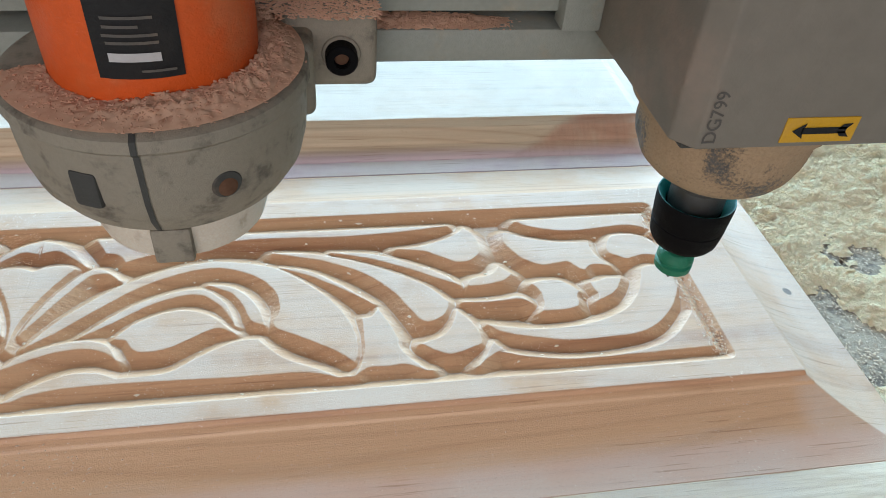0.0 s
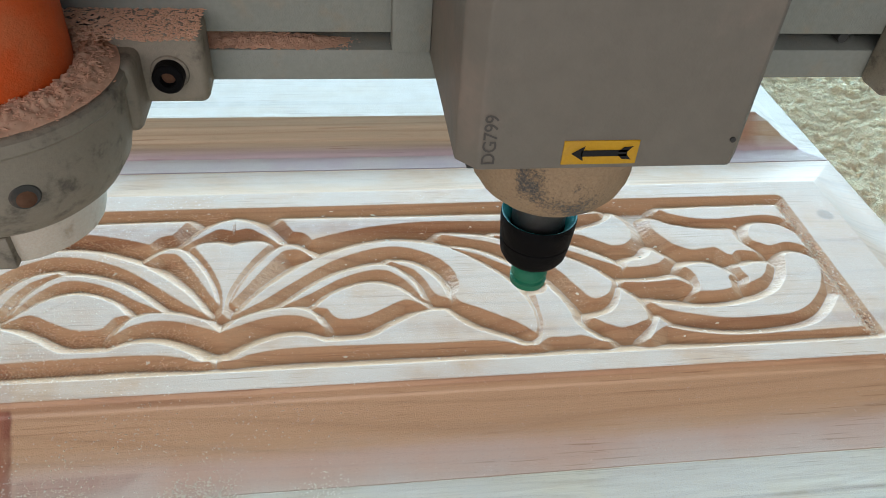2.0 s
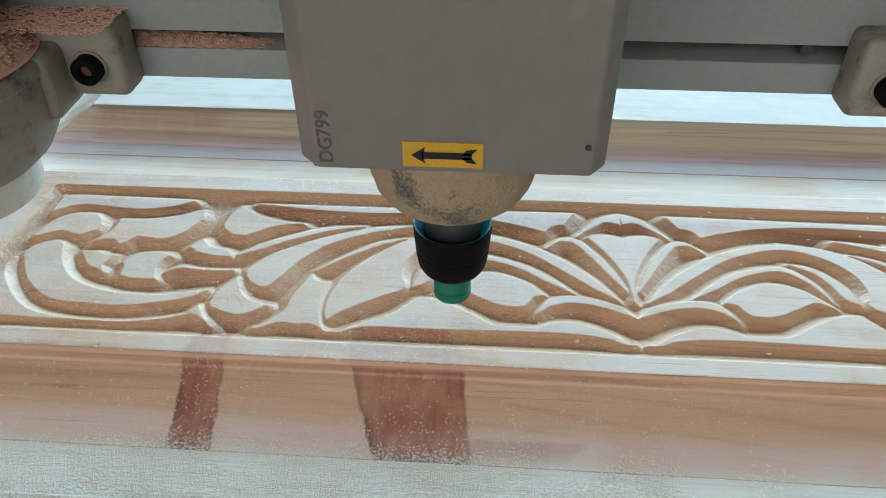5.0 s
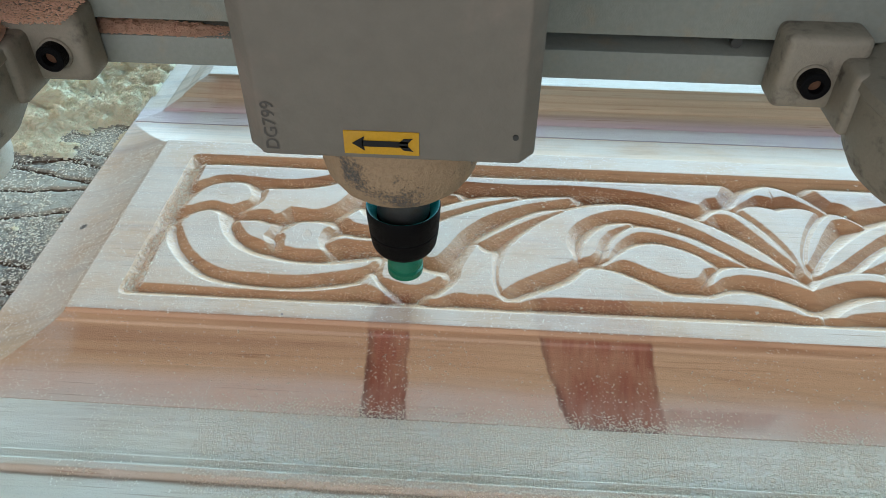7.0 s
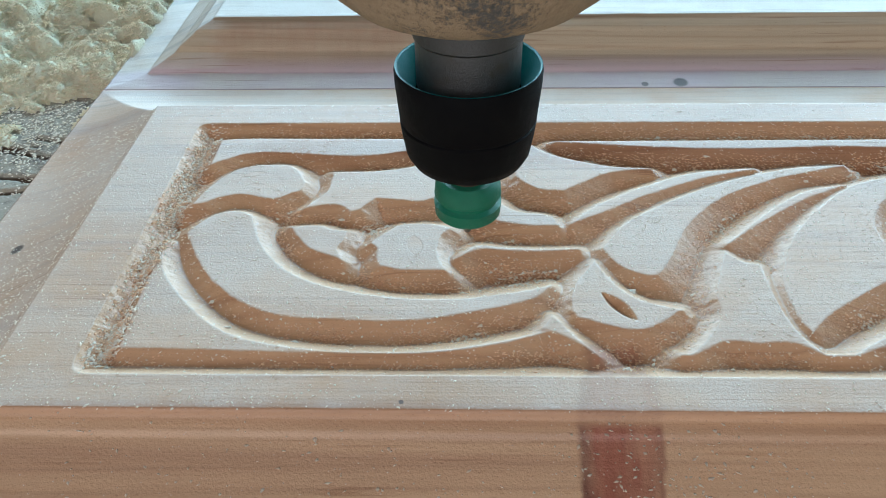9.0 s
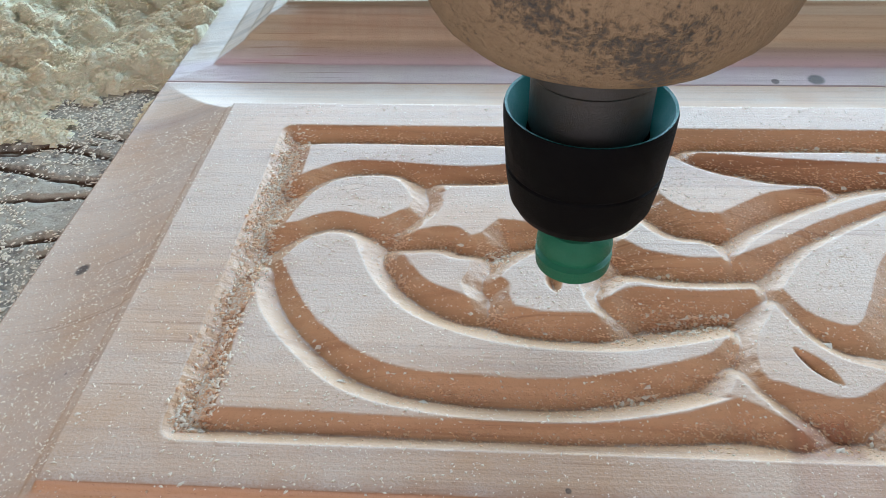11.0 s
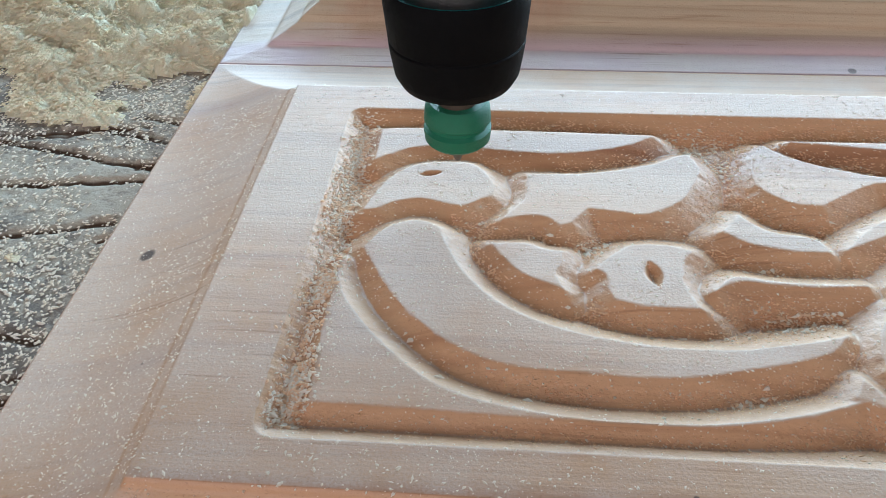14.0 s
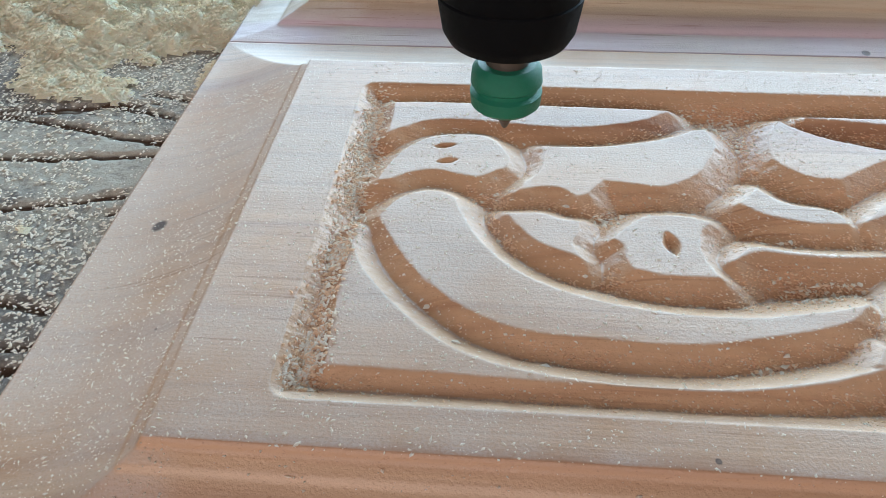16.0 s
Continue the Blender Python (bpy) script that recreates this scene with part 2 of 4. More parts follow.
def coated(name, colour, rough=0.5, metal=0.0, dirt=(0.30, 0.21, 0.14), amount=0.35, scale=30.0, dusty=0.0, spec=0.4):
    """Paint or bare metal with smears and, where it lies flat, dust."""
    n = Nodes(name)
    spots = n.noise(scale, (1, 1, 1), 6.0, 0.65)
    c = n.mix(n.math("MULTIPLY", n.step(spots, 0.50, 0.72), amount), colour, dirt)
    c = n.mix(0.25, c, n.ramp(n.noise(scale * 9, (1, 1, 1), 3.0), (0.3, 0.6), (0.7, 1.0)), "MULTIPLY")
    if dusty:
        f = n.math("MULTIPLY", n.step(n.noise(scale * 14, (1, 1, 1), 4.0, 0.7), 0.55 - 0.4 * dusty, 0.75 - 0.4 * dusty), dusty)
        c = n.mix(f, c, (0.50, 0.36, 0.22))
    n.bump(n.noise(scale * 22, (1, 1, 1), 4.0, 0.65), 0.35, 0.0008)
    return n.done(c, n.ramp(spots, (0.3, rough), (0.7, min(1.0, rough + 0.2))), metal, spec)


GUARD = coated("guard_paint", (0.176, 0.157, 0.125), 0.5, 0.0, (0.30, 0.225, 0.175), 0.55, 16.0)
BEAM = coated("beam_paint", (0.225, 0.238, 0.205), 0.55, 0.0, (0.30, 0.24, 0.16), 0.5, 55.0)
CAST = coated("cast_aluminium", (0.255, 0.225, 0.172), 0.5, 0.15, (0.06, 0.05, 0.04), 0.8, 95.0, 0.0)
DARK_METAL = coated("dark_slot", (0.05, 0.05, 0.045), 0.6, 0.2)
# Greenish slot floor, its colour darkened for the shade inside the slot.
SLOT = coated("slot_green_shade", (0.014, 0.026, 0.023), 0.6, 0.0)
STEEL = coated("spindle_steel", (0.11, 0.105, 0.10), 0.30, 0.9, (0.10, 0.08, 0.06), 0.7, 120.0)
BLACK = coated("black_nut", (0.0025, 0.0025, 0.003), 0.5, 0.0, (0.012, 0.010, 0.008), 0.3, 200.0, 0.0, 0.08)
TEAL = coated("teal_ring", (0.0, 0.20, 0.20), 0.38, 0.0, (0.03, 0.2, 0.18), 0.3, 300.0)
GREEN = coated("green_collar", (0.004, 0.15, 0.075), 0.32, 0.0, (0.01, 0.09, 0.05), 0.3, 300.0)
CARBIDE = coated("cutter_carbide", (0.15, 0.11, 0.085), 0.35, 0.7)
ORANGE = coated("orange_plastic", (0.60, 0.085, 0.008), 0.4, 0.0, (0.50, 0.16, 0.06), 0.5, 40.0)
INK = coated("black_ink", (0.006, 0.006, 0.006), 0.6, 0.0, (0.05, 0.04, 0.03), 0.3)
PRINT = coated("grey_print", (0.085, 0.077, 0.066), 0.6)
YELLOW = coated("yellow_label", (0.55, 0.30, 0.01), 0.42, 0.0, (0.5, 0.28, 0.05), 0.5, 120.0)
CREAM = coated("cream_plastic", (0.60, 0.55, 0.46), 0.5, 0.0, (0.25, 0.18, 0.11), 0.6, 130.0, 0.35)


def nose_mat():
    n = Nodes("dusty_nose")
    big = n.noise(38.0, (1, 1, 1), 3.0, 0.5)
    fine = n.noise(900.0, (1, 1, 1), 4.0, 0.7)
    f = n.step(n.math("ADD", big, n.math("MULTIPLY", n.math("SUBTRACT", fine, 0.5), 0.5)), 0.34, 0.48)
    c = n.mix(f, n.mix(fine, (0.045, 0.042, 0.038), (0.13, 0.12, 0.105)), n.mix(fine, (0.23, 0.155, 0.09), (0.42, 0.30, 0.18)))
    n.bump(n.math("MULTIPLY", fine, f), 0.8, 0.0007)
    return n.done(c, n.ramp(f, (0.0, 0.4), (1.0, 0.9)), 0.0, 0.4)


NOSE = nose_mat()
WALL = coated("workshop_plaster", (0.22, 0.215, 0.21), 0.9, 0.0, (0.3, 0.28, 0.25), 0.4, 1.5)
CONCRETE = coated("concrete", (0.28, 0.27, 0.25), 0.9, 0.0, (0.18, 0.16, 0.14), 0.5, 2.0)
BARS = coated("pale_print", (0.45, 0.44, 0.43), 0.5)


# ---- mesh helpers ----
def mesh_of(name, verts, faces, material, smooth=True):
    me = bpy.data.meshes.new(name)
    verts, faces = np.asarray(verts, dtype=np.float32), np.asarray(faces, dtype=np.int32)
    k = faces.shape[1]
    me.vertices.add(len(verts))
    me.vertices.foreach_set("co", verts.ravel())
    me.loops.add(faces.size)
    me.loops.foreach_set("vertex_index", faces.ravel())
    me.polygons.add(len(faces))
    me.polygons.foreach_set("loop_start", np.arange(0, faces.size, k, dtype=np.int32))
    me.polygons.foreach_set("use_smooth", np.full(len(faces), smooth))
    me.update(calc_edges=True)
    me.validate()
    me.materials.append(material)
    return me


def part(name, bm, material, parent, label="", smooth=True):
    me = bpy.data.meshes.new(name)
    bm.normal_update()
    bm.to_mesh(me)
    bm.free()
    if smooth:
        me.polygons.foreach_set("use_smooth", np.full(len(me.polygons), True))
        me.set_sharp_from_angle(angle=radians(38))
    me.materials.append(material)
    ob = new(name, me)
    ob.parent = parent
    if label:
        tagged(ob, label)
    return ob


def box_bm(x0, x1, y0, y1, z0, z1, bevel=0.0, seg=2, bm=None):
    own = bm is None
    bm = bm or bmesh.new()
    r = bmesh.ops.create_cube(bm, size=1.0)
    for v in r["verts"]:
        v.co = Vector((x0 + (v.co.x + 0.5) * (x1 - x0), y0 + (v.co.y + 0.5) * (y1 - y0), z0 + (v.co.z + 0.5) * (z1 - z0)))
    if bevel:
        es = list({e for v in r["verts"] for e in v.link_edges})
        bmesh.ops.bevel(bm, geom=es, offset=bevel, segments=seg, affect="EDGES", profile=0.5)
    return bm


def lathe_bm(profile, cx=0.0, cy=0.0, seg=64, a0=0.0, a1=360.0, bm=None):
    """Turns (radius, height) pairs round the vertical through cx, cy."""
    bm = bm or bmesh.new()
    full = a1 - a0 >= 359.9
    n = seg if full else seg + 1
    rings = []
    for r, z in profile:
        if r < 1e-6:
            rings.append([bm.verts.new((cx, cy, z))] * n)
        else:
            rings.append([bm.verts.new((cx + r * math.cos(radians(a0 + (a1 - a0) * i / seg)), cy + r * math.sin(radians(a0 + (a1 - a0) * i / seg)), z)) for i in range(n)])
    for a, b in zip(rings, rings[1:]):
        for i in range(seg):
            j = (i + 1) % n
            q = list(dict.fromkeys((a[i], a[j], b[j], b[i])))
            if len(q) > 2:
                bm.faces.new(q)
    bmesh.ops.recalc_face_normals(bm, faces=bm.faces)
    return bm


def rod_bm(p, q, r, seg=24, bm=None, r2=None):
    bm = bm or bmesh.new()
    p, q = Vector(p), Vector(q)
    m = Matrix.Translation((p + q) / 2) @ (q - p).to_track_quat("Z", "Y").to_matrix().to_4x4()
    bmesh.ops.create_cone(bm, cap_ends=True, segments=seg, radius1=r, radius2=r if r2 is None else r2, depth=(q - p).length, matrix=m)
    return bm


def rng_noise(x, y, scale, octaves=4, seed=0, gain=0.55):
    """Smooth value noise on arrays."""
    out, amp, tot = np.zeros_like(x), 1.0, 0.0
    for o in range(octaves):
        g = np.random.RandomState(seed + 17 * o).rand(128, 128)
        u, v = x * scale * 2 ** o + 31.7 * o, y * scale * 2 ** o + 11.3 * o
        iu, iv = np.floor(u).astype(int), np.floor(v).astype(int)
        fu, fv = u - iu, v - iv
        fu, fv = fu * fu * (3 - 2 * fu), fv * fv * (3 - 2 * fv)
        a, b = g[iu % 128, iv % 128], g[(iu + 1) % 128, iv % 128]
        c, d = g[iu % 128, (iv + 1) % 128], g[(iu + 1) % 128, (iv + 1) % 128]
        out += amp * (a * (1 - fu) * (1 - fv) + b * fu * (1 - fv) + c * (1 - fu) * fv + d * fu * fv)
        tot += amp
        amp *= gain
    return out / tot


def grid_mesh(name, xs, ys, z, material, keep=None, skirt=None):
    """A height field over the lines xs, ys; skirt: the level to which its rim goes down."""
    nx, ny = len(xs), len(ys)
    gx, gy = np.meshgrid(xs, ys, indexing="ij")
    v = np.stack([gx, gy, z], -1).reshape(-1, 3)
    idx = np.arange(nx * ny).reshape(nx, ny)
    f = np.stack([idx[:-1, :-1], idx[1:, :-1], idx[1:, 1:], idx[:-1, 1:]], -1).reshape(-1, 4)
    if keep is not None:
        k = (keep[:-1, :-1] | keep[1:, :-1] | keep[1:, 1:] | keep[:-1, 1:]).reshape(-1)
        f = f[k]
        used = np.unique(f)
        lut = np.zeros(len(v), int)
        lut[used] = np.arange(len(used))
        v, f = v[used], lut[f]
    if skirt is not None:
        rim = np.concatenate([idx[:, 0], idx[-1, 1:], idx[-2::-1, -1], idx[0, -2:0:-1]])
        low = v[rim].copy()
        low[:, 2] = skirt
        base = len(v)
        v = np.concatenate([v, low])
        n = len(rim)
        i = np.arange(n)
        f = np.concatenate([f, np.stack([rim[i], base + i, base + (i + 1) % n, rim[(i + 1) % n]], -1)])
    return mesh_of(name, v, f, material)


def grains_mesh(name, places, sizes, material, rs):
    """Small crumbs, each an uneven octahedron."""
    o = np.array([(1, 0, 0), (-1, 0, 0), (0, 1, 0), (0, -1, 0), (0, 0, 1), (0, 0, -1)], float)
    t = np.array([(0, 2, 4), (2, 1, 4), (1, 3, 4), (3, 0, 4), (2, 0, 5), (1, 2, 5), (3, 1, 5), (0, 3, 5)])
    n = len(places)
    a = rs.rand(n) * 6.283
    v = np.repeat(o[None], n, 0) * (0.5 + 0.9 * rs.rand(n, 6, 1))
    v[:, :, 0] *= 1.0 + 1.2 * rs.rand(n, 1)
    v[:, :, 2] *= 0.38
    x = v[:, :, 0] * np.cos(a)[:, None] - v[:, :, 1] * np.sin(a)[:, None]
    y = v[:, :, 0] * np.sin(a)[:, None] + v[:, :, 1] * np.cos(a)[:, None]
    v = np.stack([x, y, v[:, :, 2]], -1) * sizes[:, None, None] + places[:, None, :]
    f = t[None] + 6 * np.arange(n)[:, None, None]
    return mesh_of(name, v.reshape(-1, 3), f.reshape(-1, 3), material, False)


# ---- the carved panel ----
# The board's ornament, in millimetres from its middle: the flat tops that are left standing (a third number marks a sharp corner).
ORNAMENT = {
    "heart": [(0.1, 68.4, 1), (5.4, 70.8), (13.2, 71.1), (17.5, 68.8, 1), (10.4, 58.2), (4.5, 45.9), (1.3, 35.8), (0, 22.9, 1)],
    "crown": [(0, 89.2, 1), (7.1, 86.6), (14.7, 80.3), (22, 70.1, 1), (14.3, 77), (7.7, 81.9), (1, 80.7, 1)],
    "ray": [(3.2, 30.2, 1), (7.3, 42.2), (14.1, 55.1), (21.8, 65.1), (28.6, 67.4), (35.1, 63), (37.5, 59.8, 1), (32.4, 64.3), (27.9, 64.6), (23.5, 62.3), (15.9, 51.2), (7.4, 36.7, 1)],
    "great_leaf": [(7.1, 22.9, 1), (16.7, 36.4), (34.7, 52.8), (49.7, 61.3), (65.5, 67), (81.8, 68.3), (103.6, 62.9), (119.2, 50.9), (131.2, 37), (138.5, 21.4), (139.4, 8.8), (137.8, 2.7, 1), (130.6, 9.5), (116.4, 18.7), (105.4, 25.8), (107.6, 35.1), (106.6, 44.2), (101.7, 52.8), (92.6, 60), (80.4, 64.4), (65.6, 62.6), (47.5, 54.6), (33.1, 43.6), (17.5, 30.2, 1)],
    "arc": [(26.4, 25.9, 1), (38.7, 37.6), (50.6, 45.6), (65.9, 50.7), (75.1, 50.2), (81.6, 44.9), (86.7, 36.6), (89, 27.9, 1), (84.1, 37.5), (79, 43.6), (73.8, 47.2), (66, 47.7), (52.1, 42.6), (39.4, 33.9, 1)],
    "arc_small": [(76.4, 53.4, 1), (85.6, 51.7), (93.4, 45.2), (99, 35.7), (101.2, 26.8, 1), (95.5, 30.3), (91.9, 39.8), (86.9, 47.5, 1)],
    "lobe": [(40.9, 24.5, 1), (48.9, 32.8), (63.7, 38.6), (76.4, 35.6), (86.5, 26.5), (89.9, 22.6, 1), (81.5, 26.9), (71.5, 22), (61.9, 17.2), (51.1, 16.7), (45.8, 23.3, 1)],
    "low_leaf": [(0.4, 11.8, 1), (7.3, 18.8), (18.4, 23.1), (30.1, 24.6), (38.8, 21.1), (43.5, 13.2, 1), (37.9, 17.7), (29.4, 20.2), (18.9, 19.2), (7.8, 15.1, 1)],
    "foot": [(2.7, -8, 1), (11.2, 0.3), (25, 6.8), (36.5, 7.1), (44.9, 3.5, 1), (55.3, 3.6), (64.7, 4.7), (74.1, 10.6), (83.8, 16.1), (91.3, 18.9), (98.8, 19.1, 1), (103.5, 13.4), (110.5, 7), (124.6, -0.3), (134.8, -7.1, 1), (119.6, -0.9), (90.7, -0.4), (55.5, 0.6), (28, 0.5), (12.7, -1.9, 1)],
    "wedge": [(150, 32, 1), (147.2, 27.9), (142.8, 26.8, 1), (142.8, 18.9), (142.4, 8.9), (140.3, 0.6), (135.9, -6.2, 1), (142.7, -0.8), (151.6, -0.7), (159.2, -0.4), (168.9, -6.2, 1), (160.9, 2.3), (157.1, 8.8), (156.4, 15.7), (153.5, 24.1)],
    "vein": [(107.7, 62.3, 1), (119.9, 59.1), (132.7, 50.1), (148.4, 35.5, 1), (135, 46.1), (121, 55.9, 1)],
    "long_leaf": [(104.2, 72.7, 1), (121, 70.8), (140.2, 64.6), (158.5, 55.1), (173.4, 44.6), (182, 33.3, 1), (178.2, 25.8), (170.3, 22.6), (164.9, 29.5), (157.7, 42.7), (144.7, 56.3), (126.2, 66, 1)],
    "vein2": [(131, 71, 1), (149.3, 68.7), (165.5, 61.8), (180.7, 52.4), (188.8, 44.3, 1), (178.7, 49.7), (164.8, 58.1), (148.9, 65.8, 1)],
    "top_strip": [(23.7, 88.4, 1), (93.4, 87.4), (190, 86.8, 1), (163.6, 83.8), (133.7, 82.4), (99, 83.6), (70.7, 81), (51.5, 76.3), (38.8, 71.8, 1), (34.6, 77), (29.1, 78.6, 1)],
    "swallow": [(197.4, 84.5, 1), (194.1, 81), (188.2, 77.2), (181, 74.4), (173.1, 72.1), (162.3, 71.1, 1), (170.6, 69.9), (176.3, 68.4), (182.9, 64.3), (189.7, 59.7, 1), (195.6, 60.2), (199, 62.2), (202, 65.5), (203.1, 69.5), (202.3, 75.7), (200.7, 80.1)],
    "crab": [(217.2, 79.2, 1), (215.7, 74.2), (216.7, 69.9), (219.4, 64.5), (222.1, 60.2), (226.6, 56.6), (231.4, 54.4), (237.1, 55.1), (244.1, 56, 1), (245.6, 54.4), (248.4, 50.6), (251, 49.4, 1), (252.8, 51.4), (255.4, 52.8), (259.3, 52.5), (264.1, 51.2, 1), (261.9, 54.6), (259.2, 58.8), (258.2, 63.9), (258.4, 69.3, 1), (251.4, 69.4), (243.1, 70.1), (234.6, 72.1), (225.9, 75.1), (220.5, 78.5)],
    "end_strip": [(297.3, 88.2, 1), (288.5, 88.9), (265.6, 88.7), (250.6, 88.6), (235.8, 88.3), (225.3, 88, 1), (230.4, 84.1), (236.5, 81.6), (243.8, 79.6), (251, 78.7), (258.2, 78.8), (267, 79.7), (280.3, 80.9), (287.6, 79.9), (292.5, 77.2), (297.2, 74, 1)],
    "head": [(297.2, 53, 1), (295.2, 59.5), (292.5, 65.4), (288.8, 70.1), (284, 72.7), (278.3, 73.5), (272.5, 73), (268.9, 69.4), (266.3, 64, 1), (266.9, 60.2), (269.5, 58.4), (273.8, 55.7), (278.6, 56.7), (284.1, 58), (290, 56.5), (294.3, 53.6)],
    "scroll": [(295, 39.7, 1), (291.9, 45.1), (289, 47.8), (285.2, 49.5), (281.3, 49.1), (278.4, 47.2, 1), (276.8, 42.2), (274.5, 37), (271.4, 31.7), (268.1, 27.6), (264.2, 23.8), (259.1, 20.5), (253.6, 18.1), (248.2, 16.3), (242.9, 15.1), (234.5, 13.8), (226.2, 13.4), (217.7, 13.8), (211.2, 15), (203.4, 16.6), (196.8, 18.6, 1), (201.1, 14.2), (206.9, 11.8), (212.4, 10.2), (221.1, 8), (228.4, 6.5), (238.7, 5.8), (247.9, 6.3), (258.2, 6.8), (264.5, 8), (269.9, 10.1), (275.5, 13.5), (280.3, 17.7), (284.8, 22.5), (289.2, 29.1)],
    "chip": [(266.5, 42.2, 1), (258.8, 42.8), (255.1, 41.1), (250.8, 40.6, 1), (251.4, 36), (252.6, 33.2), (251, 28.7, 1), (254.8, 30.4), (259.5, 32.8), (263.1, 36.8)],
    "eye": [(240.8, 39.1, 1), (236.5, 42.8), (231.5, 43.7), (226.7, 43.4), (222.7, 42.1, 1), (224.8, 38.9), (226, 34.8), (225.7, 30.4), (224.8, 27.1), (223.3, 24.4, 1), (228.6, 24.4), (235.2, 24.6), (240.5, 26.1, 1), (241.6, 28.9), (241.6, 33), (243.9, 35.2, 1)],
    "bird": [(209.6, 55.2, 1), (206.7, 51.4), (202.4, 49), (196.6, 48), (193.7, 46.2), (192.9, 43.3, 1), (195, 43), (200.3, 43.2), (204.8, 44.1), (209.4, 45.2), (212.5, 47.4), (214.6, 49.3, 1), (212.1, 52.1)],
    "twig": [(219.7, 29.9, 1), (216.5, 33.3), (213.6, 34.3), (206.5, 33.2), (197.5, 32.9), (188.4, 33.1, 1), (197.8, 32), (206.7, 32.3), (214.5, 32.9)],
    "corner": [(300.3, 35.5, 1), (297.4, 26), (293.2, 19), (287.5, 12.4), (280.8, 5.9), (273.6, 1.3), (264.4, -1.7), (254.5, -3.3), (248.4, -4), (240, -4.4), (230.3, -4.1), (222.5, -3.2), (215.5, -1.9), (207.4, 0.1), (199.2, 2.8, 1), (207.3, -0.5), (215.5, -2.5), (222.7, -3.8), (230.4, -4.7), (240, -5), (248.1, -4.7, 1), (274.3, -3.8), (298.6, -3.2, 1), (299.4, 13.5)],
    "spur": [(200.3, 3.5, 1), (197.4, 8, 1), (192.2, 0.2), (188.7, -4.1, 1), (194.7, 0.8)],
    "bulb": [(184.9, 28, 1), (181.3, 19.7), (176, 13.6), (166.6, 10.1, 1), (172.1, 5.9), (177.2, 3.4), (183, 4.3), (188, 6.3), (191.8, 8), (192.3, 13.5), (190.1, 20.1)],
}
XC = 0.004                                    # the panel's middle
RIDGE_X, EDGE_X = 0.327, 0.369
RIDGE_N, RIDGE_F, SEAM_N, SEAM_F = -0.0205, 0.1115, -0.0563, 0.1565
GX, GN, GF = 0.3045, -0.0110, 0.0988          # outer edge of the border groove
IX, IN_, IF_ = 0.2965, -0.0043, 0.0908        # inner edge
LOW = -0.0182
MIDDLE = 0.003                                # the ornament's own middle line
SLOPE, DEEP = 0.64, 0.0058


def outline(points):
    """The smooth outline through an ornament's points, broken at its corners, in metres."""
    p = [(Vector((q[0], q[1])) * 0.001, len(q) > 2) for q in points]
    n, out = len(p), []
    for i in range(n):
        (b, sb), (c, sc) = p[i], p[(i + 1) % n]
        a = b if sb else p[i - 1][0]
        d = c if sc else p[(i + 2) % n][0]
        if sb:
            a = b + (b - c) * 0.3
        if sc:
            d = c + (c - b) * 0.3
        k = max(2, int((c - b).length / 0.0012))
        for j in range(k):
            t = j / k
            out.append(0.5 * ((2 * b) + (c - a) * t + (2 * a - 5 * b + 4 * c - d) * t * t + (3 * b - a - 3 * c + d) * t ** 3))
    return np.array([(v.x, v.y) for v in out])


def lens(cx, cy, ax, ay, half, x, y):
    """Signed inside depth (0 at the rim) of a lens-shaped cut from the middle along (ax, ay)."""
    ln = math.hypot(ax, ay)
    u = ((x - cx) * ax + (y - cy) * ay) / ln
    v = (-(x - cx) * ay + (y - cy) * ax) / ln
    return half * (1 - (u / ln) ** 2) - np.abs(v)


# middle, half axis, half width of the four eye-shaped cuts
CUTS = [(-0.1781, 0.0112, -0.0038, 0.0052, 0.0018), (-0.2288, 0.0343, -0.0007, 0.0041, 0.0019),
        (-0.2794, 0.0683, 0.0031, 0.0008, 0.0011), (-0.2784, 0.0618, 0.0029, 0.0008, 0.0012)]

FINE = 0.00034
xs = np.concatenate([np.linspace(XC - EDGE_X, -0.308, 100)[:-1], np.arange(-0.308, 0.30801, FINE), np.linspace(0.3085, XC + EDGE_X, 100)])
ys = np.concatenate([np.linspace(SEAM_N, -0.0125, 110)[:-1], np.arange(-0.0125, 0.10201, FINE), np.linspace(0.1025, SEAM_F, 90)])
BX, BY = np.meshgrid(xs, ys, indexing="ij")


